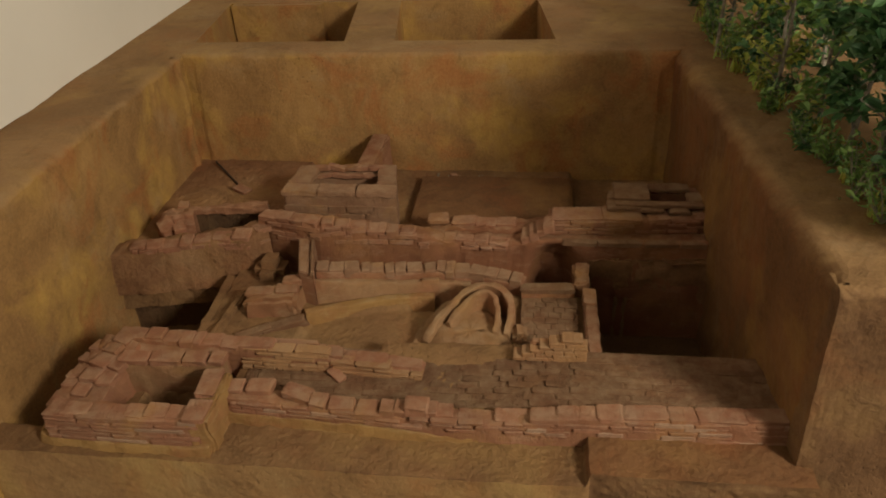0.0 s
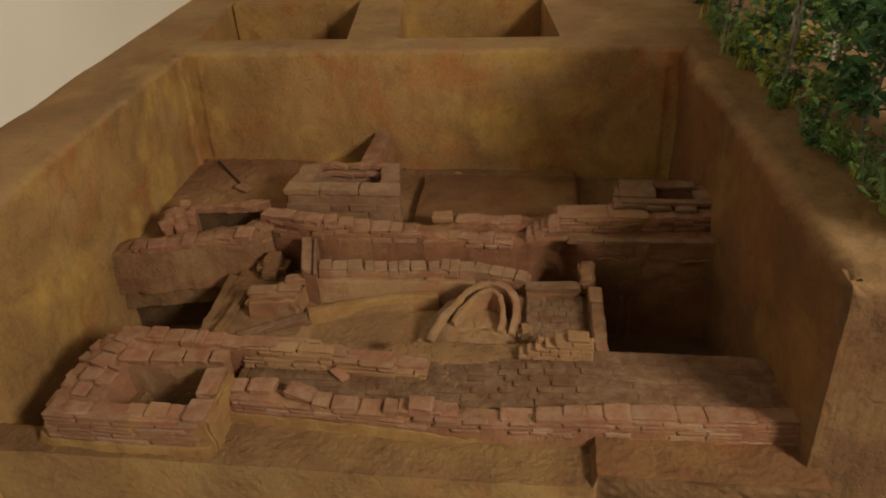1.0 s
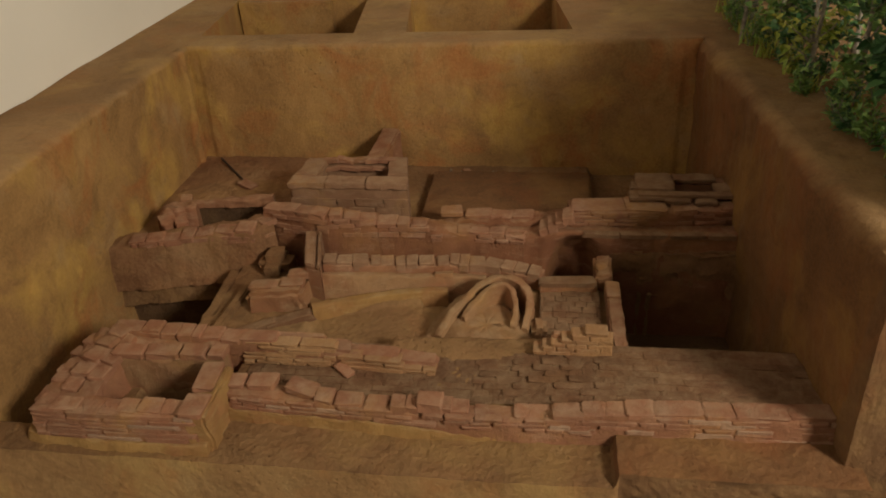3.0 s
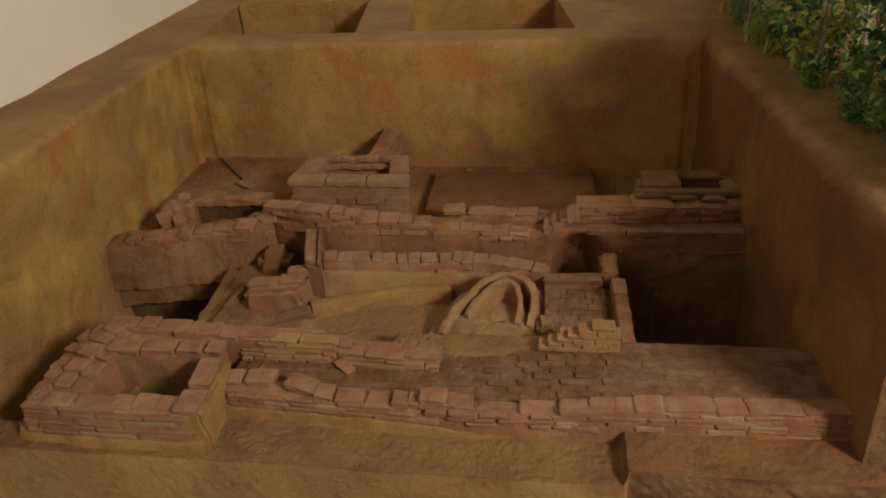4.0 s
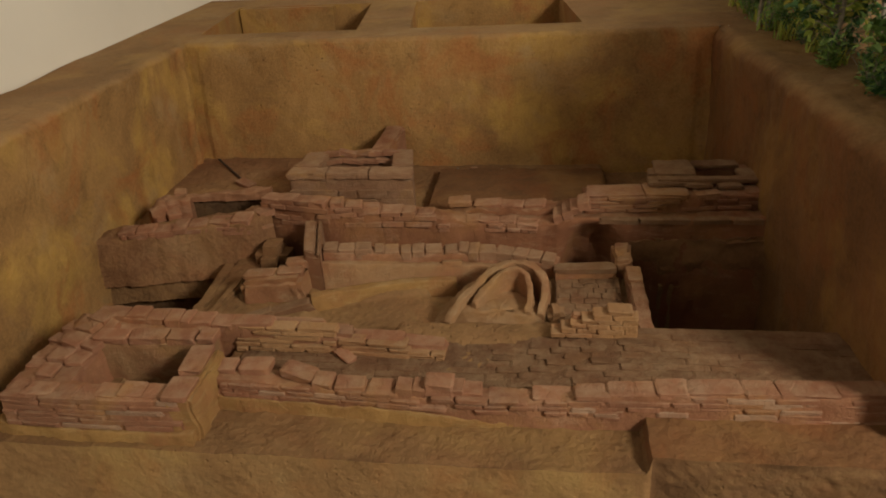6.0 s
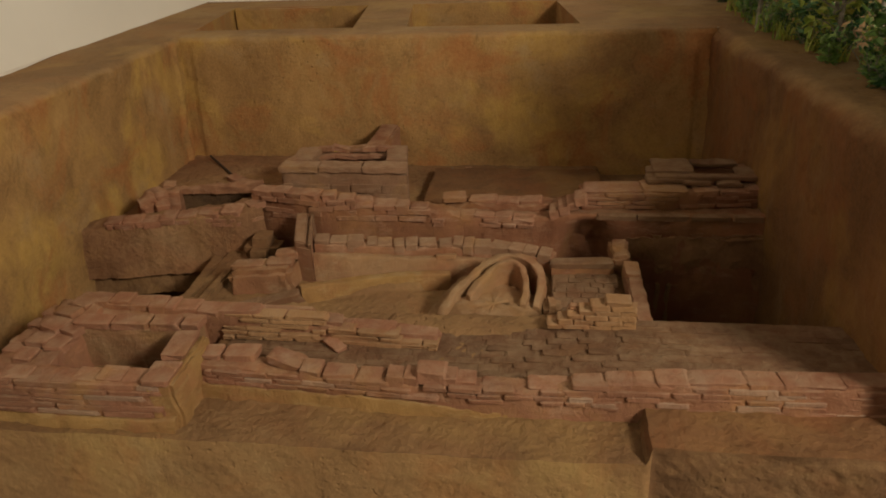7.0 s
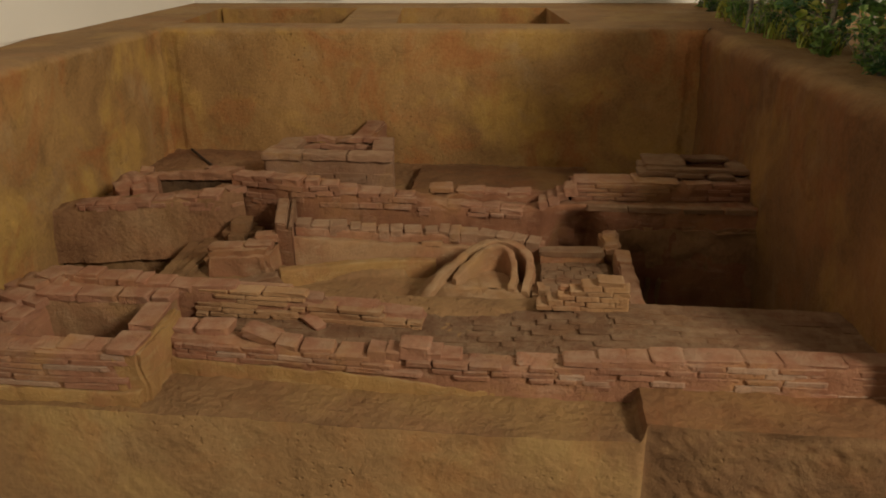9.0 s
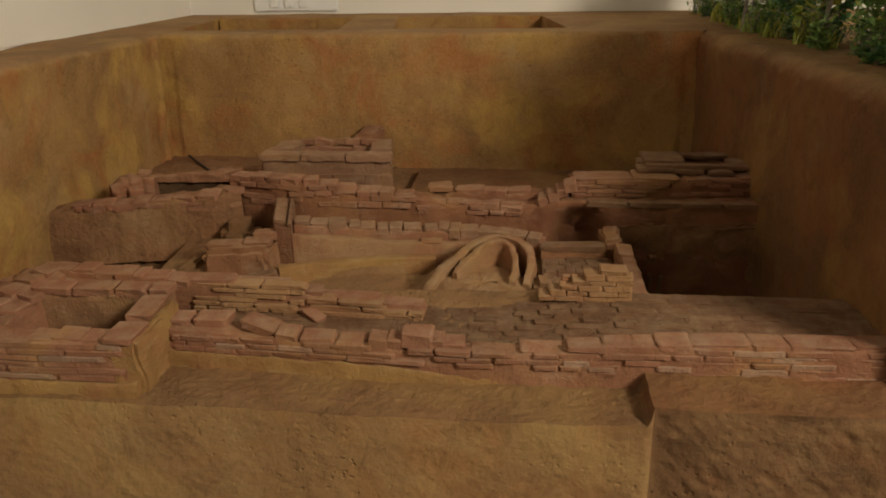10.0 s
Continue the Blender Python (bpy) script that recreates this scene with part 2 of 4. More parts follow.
def grid_faces(nu, nv, start=0):
    return [(start + i * nv + j, start + (i + 1) * nv + j, start + (i + 1) * nv + j + 1, start + i * nv + j + 1)
            for i in range(nu - 1) for j in range(nv - 1)]


def sheet(P, nu, nv):
    verts = [P(i / (nu - 1), j / (nv - 1)) for i in range(nu) for j in range(nv)]
    return verts, grid_faces(nu, nv)


def boxy(x0, x1, y0, y1, z0, z1):
    bm = bmesh.new()
    bmesh.ops.create_cube(bm, size=1)
    for v in bm.verts:
        v.co = Vector((x0 + (v.co.x + .5) * (x1 - x0), y0 + (v.co.y + .5) * (y1 - y0), z0 + (v.co.z + .5) * (z1 - z0)))
    return bm


def worn_block(x0, x1, y0, y1, z0, z1, cell=0.012, wear=0.0025, bevel=0.004, seed=0.0, shape=None):
    """A block with rounded, uneven edges. shape may move each corner."""
    bm = boxy(x0, x1, y0, y1, z0, z1)
    if shape:
        for v in bm.verts:
            v.co = Vector(shape(*v.co))
    bmesh.ops.bevel(bm, geom=list(bm.edges), offset=bevel, segments=2, affect="EDGES")
    for axis, (a, b) in enumerate(((x0, x1), (y0, y1), (z0, z1))):
        n = max(1, int((b - a) / cell))
        for k in range(1, n):
            pos = [0, 0, 0]
            pos[axis] = a + (b - a) * k / n
            nor = [0, 0, 0]
            nor[axis] = 1
            bmesh.ops.bisect_plane(bm, geom=list(bm.verts) + list(bm.edges) + list(bm.faces), plane_co=pos, plane_no=nor)
    for v in bm.verts:
        p = v.co + Vector((seed, seed * 2, 0))
        v.co += Vector((rough3(p, 28, wear), rough3(p + Vector((7, 0, 0)), 28, wear), rough3(p + Vector((0, 9, 0)), 28, wear)))
    return bm


# unit brick shapes, shared by all bricks
BRICKS = {}


def brick_mesh(mat):
    if mat.name not in BRICKS:
        made = []
        for k in range(9):
            rng = random.Random(100 + k)
            bm = bmesh.new()
            bmesh.ops.create_cube(bm, size=1)
            for v in bm.verts:
                v.co += Vector((rng.uniform(-0.05, 0.03), rng.uniform(-0.06, 0.06), rng.uniform(-0.09, 0.05)))
            bmesh.ops.bevel(bm, geom=list(bm.edges), offset=0.05 + 0.05 * rng.random(), segments=1, affect="EDGES")
            for v in bm.verts:
                v.co += Vector([rng.uniform(-0.030, 0.030) for _ in range(3)])
            me = bpy.data.meshes.new("brick")
            bm.to_mesh(me)
            bm.free()
            me.materials.append(mat)
            made.append(me)
        BRICKS[mat.name] = made
    return BRICKS[mat.name]


LAY = random.Random(5)


def brick(parent, x, y, z, turn, length, depth, height, mat=None, tip=0.0, roll=0.0, name="brick"):
    """One brick with its middle at x, y, z, its length along the direction turn (degrees)."""
    ob = new(name, LAY.choice(brick_mesh(mat or BRICK)))
    ob.parent = parent
    ob.matrix_basis = pose(x, y, z, roll, tip, turn) @ Matrix.Diagonal((length, depth, height, 1))
    return ob


def path_points(pts, step):
    """Even points along a polyline: x, y, direction, distance."""
    out, total = [], 0.0
    for (x0, y0), (x1, y1) in zip(pts, pts[1:]):
        d = math.hypot(x1 - x0, y1 - y0)
        n = max(1, round(d / step))
        for k in range(n):
            f = k / n
            out.append((x0 + (x1 - x0) * f, y0 + (y1 - y0) * f, math.atan2(y1 - y0, x1 - x0), total + d * f))
        total += d
    x0, y0 = pts[-2]
    x1, y1 = pts[-1]
    out.append((x1, y1, math.atan2(y1 - y0, x1 - x0), total))
    return out


def wall_body(name, pts, top, bottom, thick, mat, label="", category="", group="", parent=None, flare=0.0, wear=0.004, step=0.008, fine=False):
    """An eroded wall of clay along a polyline of its middle line; top is a table of (distance, z) or a number."""
    tops = top if isinstance(top, list) else [(0, top)]
    line = path_points(pts, step)
    n = len(line)
    # softened directions at the bends
    way = [(math.cos(a), math.sin(a)) for _, _, a, _ in line]
    soft = []
    for i in range(n):
        sx = sum(way[k][0] for k in range(max(0, i - 2), min(n, i + 3)))
        sy = sum(way[k][1] for k in range(max(0, i - 2), min(n, i + 3)))
        soft.append(math.atan2(sy, sx))
    low = [k / 16 for k in range(13)] if fine else [0, .25, .5, .75]
    prof = [(-1, h) for h in low] + [(-.99, .93), (-.93, .985), (-.6, 1), (-.2, 1), (.2, 1), (.6, 1), (.93, .985), (.99, .93)] + [(1, h) for h in reversed(low)]
    verts = []
    for (x, y, _, d), a in zip(line, soft):
        zt = lerp_table(tops, d)
        for s, h in prof:
            half = thick / 2 + flare * (1 - h)
            px, py, pz = x - math.sin(a) * s * half, y + math.cos(a) * s * half, bottom + (zt - bottom) * h
            p = (px, py, pz)
            k = rough3(p, 22, wear) + rough3(p, 75, wear * 0.5)
            verts.append((px - math.sin(a) * s * k, py + math.cos(a) * s * k, pz + (rough3((px, py, 3.0), 30, wear) if h > 0.8 else 0)))
    m = len(prof)
    faces = [(i * m + j, i * m + j + 1, (i + 1) * m + j + 1, (i + 1) * m + j) for i in range(n - 1) for j in range(m - 1)]
    faces.append(tuple(range(m)))
    faces.append(tuple(range((n - 1) * m, n * m))[::-1])
    ob = mesh_object(name, verts, faces, mat, parent)
    if label:
        tagged(ob, label, category, group)
    return ob


def cap_row(parent, pts, top, length, depth, height, shift=0.0, skip=0.0, mat=None, jitter=1.0, gap=0.0006, d0=0.0, d1=99.0, lift=0.0):
    """A row of bricks laid on top of a wall along its line."""
    tops = top if isinstance(top, list) else [(0, top)]
    line = path_points(pts, 0.004)
    d = d0
    end = min(d1, line[-1][3])
    while d < end - length * 0.4:
        size = length * LAY.uniform(0.66, 1.30)
        mid = min(range(len(line)), key=lambda i: abs(line[i][3] - d - size / 2))
        x, y, a, dd = line[mid]
        if LAY.random() >= skip:
            off = shift + LAY.uniform(-0.003, 0.003) * jitter
            z = lerp_table(tops, dd) + lift - 0.0055 + LAY.uniform(-0.0018, 0.0018) * jitter
            brick(parent, x - math.sin(a) * off, y + math.cos(a) * off, z, math.degrees(a) + LAY.uniform(-2.5, 2.5) * jitter,
                  size, depth * LAY.uniform(0.88, 1.1), height * LAY.uniform(0.85, 1.15), mat, LAY.uniform(-2.2, 2.2) * jitter, LAY.uniform(-2.2, 2.2) * jitter)
        d += size + gap


def face_courses(parent, pts, z0, z1, side, length, height, skip=0.1, mat=None, proud=0.0012, d0=0.0, d1=99.0, depth=0.012, tilt=0.0, salt=0.0):
    """Courses of thin bricks in the face of a wall. side: offset from the line to the face; tilt: how far the face leans back by z."""
    line = path_points(pts, 0.004)
    end = min(d1, line[-1][3])
    rows = max(1, round((z1 - z0) / height))
    for r in range(rows):
        z = z0 + (r + 0.5) * (z1 - z0) / rows
        d = d0 - LAY.random() * length * 0.7
        while d < end:
            size = length * LAY.uniform(0.7, 1.3)
            a0, a1 = max(d, d0), min(d + size, end)
            if a1 - a0 > length * 0.25 and LAY.random() >= skip:
                mid = min(range(len(line)), key=lambda i: abs(line[i][3] - (a0 + a1) / 2))
                x, y, a, _ = line[mid]
                sgn = 1 if side > 0 else -1
                off = side + sgn * (proud - depth / 2 + LAY.uniform(-0.0015, 0.0015)) - sgn * tilt * (z - z0)
                skin = SALT if mat is BRICK and LAY.random() < salt else mat
                brick(parent, x - math.sin(a) * off, y + math.cos(a) * off, z + LAY.uniform(-0.0008, 0.0008), math.degrees(a) + LAY.uniform(-1.2, 1.2),
                      a1 - a0 - 0.0012, depth, (z1 - z0) / rows * 0.88, skin, LAY.uniform(-1, 1), LAY.uniform(-3, 3))
            d += size


# ---- room ----
def slab(name, x0, x1, y0, y1, z0, z1, mat, label=""):
    ob = part(name, boxy(x0, x1, y0, y1, z0, z1), mat)
    return tagged(ob, label, "", "", "structure")


ROOM_L, ROOM_B, ROOM_R, ROOM_F, ROOM_H = -1.07, 3.13, 7.0, -6.0, 3.45
slab("floor", ROOM_L, ROOM_R, ROOM_F, ROOM_B, -0.1, 0.0, FLOOR, "unseen dark floor, toned to limit bounce light")
slab("ceiling", ROOM_L - 0.2, ROOM_R + 0.2, ROOM_F - 0.2, ROOM_B + 0.2, ROOM_H, ROOM_H + 0.1, CEIL, "unseen grey ceiling, toned to limit bounce light")
slab("wall_north", ROOM_L, ROOM_R, ROOM_B, ROOM_B + 0.2, 0, ROOM_H, WALLPAINT, "cream painted wall behind the model")


def west_wall(name, y0, y1, z0, proud, label):
    bm = boxy(ROOM_L - 0.2, ROOM_L + proud, y0, y1, z0, ROOM_H)
    for v in bm.verts:
        if v.co.x > ROOM_L - 0.1:
            v.co.x += 0.030 * (ROOM_B - v.co.y)
    return tagged(part(name, bm, WALLPAINT), label, "", "", "structure")


west_wall("wall_west", ROOM_F, ROOM_B + 0.2, 0, 0.0, "cream painted wall beside the model")
west_wall("wall_pilaster", ROOM_F, 2.06, 1.004, 0.005, "slightly proud part of the cream wall")
slab("wall_east", ROOM_R, ROOM_R + 0.2, ROOM_F, ROOM_B + 0.2, 0, ROOM_H, FARWALL, "unseen dark far wall, toned to limit bounce light")
slab("wall_south", ROOM_L, ROOM_R, ROOM_F - 0.2, ROOM_F, 0, ROOM_H, FARWALL, "unseen dark south wall, toned to limit bounce light")


def switch_board():
    plate = part("switch_plate", worn_block(-0.80, -0.46, ROOM_B - 0.012, ROOM_B, 1.012, 1.20, 0.2, 0, 0.004), PLASTIC)
    tagged(plate, "white plastic switch plate on the cream wall", "switch plate")
    for x in (-0.715, -0.656, -0.597):
        part("switch", worn_block(x - 0.017, x + 0.017, ROOM_B - 0.019, ROOM_B - 0.0125, 1.026, 1.075, 0.2, 0, 0.002), PLASTIC, plate)


switch_board()


# ---- the raised ground and its trenches ----
PIT_BACK = 2.30


def left_x(y):
    return -0.80 + 0.020 * (2.3 - y) / 0.7


def right_x(y):
    return 0.752 + 0.077 * (2.3 - y) / 1.2


def rim_profile(h, r=0.016):
    """Outward offset and z down a trench side; h 0 at the flat top, 1 at the bottom."""
    if h == 0:
        return r, 1.0
    if h < 0.25:
        a = h / 0.25 * math.pi / 2
        return r * (1 - math.sin(a)), 1.0 - r * (1 - math.cos(a))
    return 0.0, 1.0 - r - (h - 0.25) / 0.75 * (1.0 - r - 0.30)


def lumpy(x, y, z, amount=1.0):
    p = Vector((x, y, z))
    return amount * (rough3(p, 5, 0.008) + rough3(p, 24, 0.003))


def skew(x0):
    """Side of a small trench behind, slightly turned from the main one."""
    return lambda y: x0 - 0.125 * (y - 2.425)


# chips broken out of the left-hand side: y, z, depth
CHIPS = ((1.836, 0.925, 0.007), (1.870, 0.962, 0.006), (1.850, 0.965, 0.004), (1.626, 0.938, 0.007), (1.648, 0.955, 0.004), (1.458, 0.955, 0.004))


def ground():
    verts, faces = [], []

    def add(vs, fs):
        k = len(verts)
        verts.extend(vs)
        faces.extend(tuple(i + k for i in f) for f in fs)

    nh = 46
    # left side of the main trench
    def left(u, v):
        y = 0.99 + u * (PIT_BACK - 0.99 + 0.030)
        o, z = rim_profile(v)
        chip = sum(d * math.exp(-((y - cy) / 0.018) ** 2 - ((z - cz) / 0.026) ** 2) for cy, cz, d in CHIPS) * smooth(0.1, 0.3, v)
        x = left_x(y) - chip - o * 1.5 + lumpy(left_x(y), y, z) * smooth(0, 0.2, v) + 0.011 * math.exp(-((y - 2.262 + 0.09 * (1 - z)) / 0.009) ** 2)
        return (x, y, z + (0.6 * lumpy(1.0, y, 0) if v < 0.25 else 0) * (v / 0.25 if v < .25 else 1))
    add(*sheet(left, 260, nh))

    # back side, leaning a little
    def back(u, v):
        x = left_x(2.3) - 0.012 + u * (right_x(2.3) - left_x(2.3) + 0.024)
        o, z = rim_profile(v)
        groove = 1 - smooth(0.030, 0.040, min(x - left_x(2.3), right_x(2.3) - x)) if v > 0.25 else 0
        return (x, PIT_BACK + o - 0.092 * (1 - z) + lumpy(x, 2.3, z) * smooth(0, 0.2, v) + 0.005 * groove, z)
    vs, fs = sheet(back, 220, nh)
    add(vs, [f[::-1] for f in fs])

    # right side
    def right(u, v):
        o, z = rim_profile(v, 0.016 + 0.020 * smooth(0.0, 0.06, u))
        y0 = 1.10 - 0.07 * (1 - z)
        y = y0 + u * (PIT_BACK - y0 + 0.030)
        jag = (lumpy(2.0, y, z) + rough3((5.0, y, 0.3 * z), 12, 0.004)) * smooth(0.02, 0.3, v)
        return (right_x(y) + o * smooth(0, 0.02, u) + jag * smooth(0, 0.03, u), y + o * (1 - smooth(0, 0.02, u)), z)
    vs, fs = sheet(right, 240, nh)
    add(vs, [f[::-1] for f in fs])

    # front of the right-hand mass, sloping out a little towards its foot
    def front(u, v):
        o, z = rim_profile(v)
        x = right_x(1.10 - 0.07 * (1 - z)) + u * u * 1.1
        p = (x, 1.1, z)
        e = smooth(0, 0.03, u)
        return (x, 1.10 + o - 0.07 * (1 - z) + e * (rough3(p, 9, 0.006) + rough3((0, (x + z) * 1.5, (x - z) * 0.45), 40, 0.003)), z)
    add(*sheet(front, 110, nh))

    # flat top in patches round the openings
    def flat(x0, x1, y0, y1, xl=None, xr=None, cell=0.03, rut=0.0):
        nu, nv = max(2, int((x1 - x0) / cell)), max(2, int((y1 - y0) / cell))

        def P(u, v):
            y = y0 + (y1 - y0) * v
            a = xl(y) if xl else x0
            b = xr(y) if xr else x1
            x = a + (b - a) * u
            edge = min(1, 8 * min(u, 1 - u, v, 1 - v))
            return (x, y, 1.0 + edge * (rough3((x, y, 0), 4, 0.006) + rough3((x + y, 3 * (x - y), 0), 16, rut)))
        add(*sheet(P, nu, nv))
    r = 0.016
    L, R, B = ROOM_L, 3.2, ROOM_B
    flat(L, -0.83, 0.99, PIT_BACK + r, None, lambda y: left_x(min(y, 2.3)) - r * 1.5)
    flat(0.78, 1.02, 1.10 + r, PIT_BACK + r, lambda y: right_x(min(y, 2.3)) + 0.016 + 0.020 * smooth(0.0, 0.06, (y - 1.10) / 1.23), None, 0.010, 0.004)
    flat(1.02, R, 1.10 + r, PIT_BACK + r)
    flat(L, R, PIT_BACK + r, 2.425)
    flat(L, -0.80, 2.425, 2.93, None, skew(-0.805))
    flat(-0.285, -0.115, 2.425, 2.93, skew(-0.290), skew(-0.122))
    flat(0.40, R, 2.425, 2.93, skew(0.398), None)
    flat(L, R, 2.93, B)
    # solid earth just under the rounded corners
    for x0, x1, y0, y1 in ((-0.86, -0.808, 2.25, 2.34), (-0.808, -0.76, 2.309, 2.34), (0.70, 0.762, 2.309, 2.34), (0.762, 0.82, 2.25, 2.34), (0.831, 0.90, 1.105, 1.16)):
        add([(x0, y0, 0.9935), (x1, y0, 0.9935), (x1, y1, 0.9935), (x0, y1, 0.9935)], [(0, 1, 2, 3)])
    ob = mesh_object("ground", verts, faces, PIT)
    ob.data.materials.append(RUSTSHADE)
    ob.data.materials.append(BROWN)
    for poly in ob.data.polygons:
        # right side: rusty plaster with that side's shade in its colour
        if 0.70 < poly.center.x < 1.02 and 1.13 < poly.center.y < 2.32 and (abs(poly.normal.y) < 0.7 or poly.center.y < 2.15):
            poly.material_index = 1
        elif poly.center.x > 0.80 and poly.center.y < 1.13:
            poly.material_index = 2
    return tagged(ob, "ochre painted earth mass of the excavation model with cut trenches", "ground", "", "structure")


ground()


def back_trench(x0, x1, y0, y1, depth, name="trench"):
    """A small square trench with four earth sides and a floor."""
    verts, faces = [], []
    left, right = skew(x0), skew(x1)
    corners = [(left(y0), y0), (right(y0), y0), (right(y1), y1), (left(y1), y1)]
    for k in range(4):
        (ax, ay), (bx, by) = corners[k], corners[(k + 1) % 4]

        def P(u, v):
            x, y, z = ax + (bx - ax) * u, ay + (by - ay) * u, 1.0 - depth * v
            e = smooth(0, 0.06, v)
            return (x + e * rough3((x, y, z), 12, 0.004), y + e * rough3((x, y, z + 4), 12, 0.004), z)
        n = len(verts)
        vs, fs = sheet(P, 26, 16)
        verts += vs
        faces += [tuple(i + n for i in f) for f in fs]
    n = len(verts)
    vs, fs = sheet(lambda u, v: (left(y0 + (y1 - y0) * v) + (x1 - x0) * u, y0 + (y1 - y0) * v, 1.0 - depth + rough3((u * 2, v * 2, x0), 5, 0.006)), 20, 20)
    verts += vs
    faces += [tuple(i + n for i in f) for f in fs]
    return tagged(mesh_object(name, verts, faces, PIT), "empty square trench cut in the ochre earth", "trench", "", "structure")


back_trench(-0.805, -0.290, 2.425, 2.93, 0.34)
back_trench(-0.122, 0.398, 2.425, 2.93, 0.34)
tagged(part("earth_baulk", worn_block(-0.862, -0.492, 2.895, 2.945, 0.66, 0.998, 0.03, 0.003), PIT),
       "proud part of the earth side in the small trench", "baulk", "", "structure")


# ---- floor of the main trench ----
def front_y(x):
    return 1.012 + 0.012 * smooth(0.452, 0.466, x)


def hole(x, y, x0, x1, y0, y1, s=0.010):
    return smooth(x0 - s, x0 + s, x) * (1 - smooth(x1 - s, x1 + s, x)) * smooth(y0 - s, y0 + s, y) * (1 - smooth(y1 - s, y1 + s, y))


def soil_z(x, y):
    z = 0.60
    # ledge in front
    z += 0.024 * smooth(0.452, 0.460, x) * (1 - smooth(1.14, 1.16, y))
    # paved strip
    k = hole(x, y, -0.30, 1.0, 1.155, 1.331, 0.008)
    z = z + (0.628 + 0.020 * smooth(0.15, 0.5, x) - z) * k
    # middle platform and rooms behind the walls
    k = hole(x, y, -0.44 - 0.05 * (y - 1.35), 0.49, 1.33, 1.70, 0.006)
    z = z + (0.606 - z) * k
    # sunken floor
    k = hole(x, y, -0.20, 0.13, 1.35, 1.475 + 0.30 * (x + 0.2), 0.012)
    z = z + (0.588 - z) * k
    k = hole(x, y, 0.00, 0.345, 1.30, 1.375, 0.022)
    z = z + (0.636 + 0.008 * smooth(0.15, 0.35, x) - z) * k
    # strip before the long bank
    k = hole(x, y, -0.40, 0.49, 1.66, 1.80, 0.01)
    z = z + (0.575 - z) * k
    # floor at the back
    k = smooth(1.79, 1.81, y)
    z = z + (0.632 - 0.020 * smooth(-0.45, 0.0, x) - z) * k
    k = hole(x, y, 0.462, 1.0, 1.86, 2.4, 0.008)
    z = z + (0.588 - z) * k
    # gully on the left, and the gap beside the corner box
    k = hole(x, y, -1.0, -0.445 - 0.05 * (y - 1.35), 1.335, 1.76, 0.010)
    z = z + (0.40 - z) * k
    k = hole(x, y, -1.0, -0.675, 1.10, 1.36, 0.02)
    z = z + (0.50 - z) * k
    # bank of earth on the left
    if x < -0.40:
        foot = 1.685 + 0.04 * smooth(-0.66, -0.42, x)
        k = smooth(-0.02, 0.03, y - foot) * (1 - hole(x, y, -0.67, -0.42, 1.735, 1.810, 0.012))
        z = max(z, 0.38 + 0.26 * k)
    # deep cut on the right
    k = hole(x, y, 0.500, 1.0, 1.331, 1.735, 0.006)
    z = z + (0.40 - z) * k
    # hollows behind the alcove and beside the kiln, sunk to deepen the shade
    k = hole(x, y, 0.325, 0.468, 1.615, 1.80, 0.008)
    z = z + (0.46 - z) * k
    k = hole(x, y, 0.045, 0.150, 1.545, 1.605, 0.012)
    z = z + (0.55 - z) * k
    # corner box well
    k = hole(x, y, -0.49, -0.33, 1.085, 1.192, 0.006)
    z = z + (0.55 - z) * k
    return z


def trench_floor():
    nx, ny = 360, 300
    verts = []
    for i in range(nx):
        for j in range(ny):
            v = j / (ny - 1)
            x = -0.83 + 1.69 * i / (nx - 1)
            y = front_y(x) + v * (2.285 - front_y(x))
            z = soil_z(x, y)
            z += rough3((x, y, z), 9, 0.004) + rough3((x, y, z), 45, 0.0014) + (rough3((x, y, 1.0), 95, 0.0018) if j > 0 else 0)
            verts.append((x + rough3((x, y, 5), 16, 0.003), y + (rough3((x, y, 8), 16, 0.003) if j > 3 else 0), z))
    faces = grid_faces(nx, ny)
    ob = mesh_object("trench_floor", verts, faces, SOIL)
    ob.data.materials.append(LEDGE)
    ob.data.materials.append(BANK)
    ob.data.materials.append(SHADESOIL)
    ob.data.materials.append(PLATFORM)
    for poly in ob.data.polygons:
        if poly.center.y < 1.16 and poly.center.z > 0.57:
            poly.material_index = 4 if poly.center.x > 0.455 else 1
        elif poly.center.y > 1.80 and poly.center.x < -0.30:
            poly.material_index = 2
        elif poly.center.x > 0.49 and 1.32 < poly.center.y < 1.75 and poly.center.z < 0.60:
            # deep cut floor: shade painted in by the darker soil
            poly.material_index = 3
    return tagged(ob, "uneven brown soil floor of the excavated trench", "soil", "", "structure")


trench_floor()


def front_face():
    def P(u, v):
        x = -1.07 + u * 1.93
        top = 0.60 + 0.024 * smooth(0.452, 0.460, x)
        z = top - v * top
        rough = 0.35 + 0.65 * smooth(0.44, 0.50, x)
        p = (x, 0, z)
        return (x, front_y(x) - 0.05 * v + rough * (rough3(p, 10, 0.005) + rough3((0, (x + z) * 1.5, (x - z) * 0.45), 38, 0.0019) + rough3(p, 80, 0.0011)) * smooth(0, 0.03, v), z + (rough3((x, front_y(x), z), 9, 0.004) + rough3((x, front_y(x), z), 45, 0.0014) if v == 0 else 0))
    vs, fs = sheet(P, 440, 140)
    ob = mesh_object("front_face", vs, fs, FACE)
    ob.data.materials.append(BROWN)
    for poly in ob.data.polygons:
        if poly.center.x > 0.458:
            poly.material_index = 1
    return tagged(ob, "rough ochre front of the excavation model", "plinth", "", "structure")


front_face()


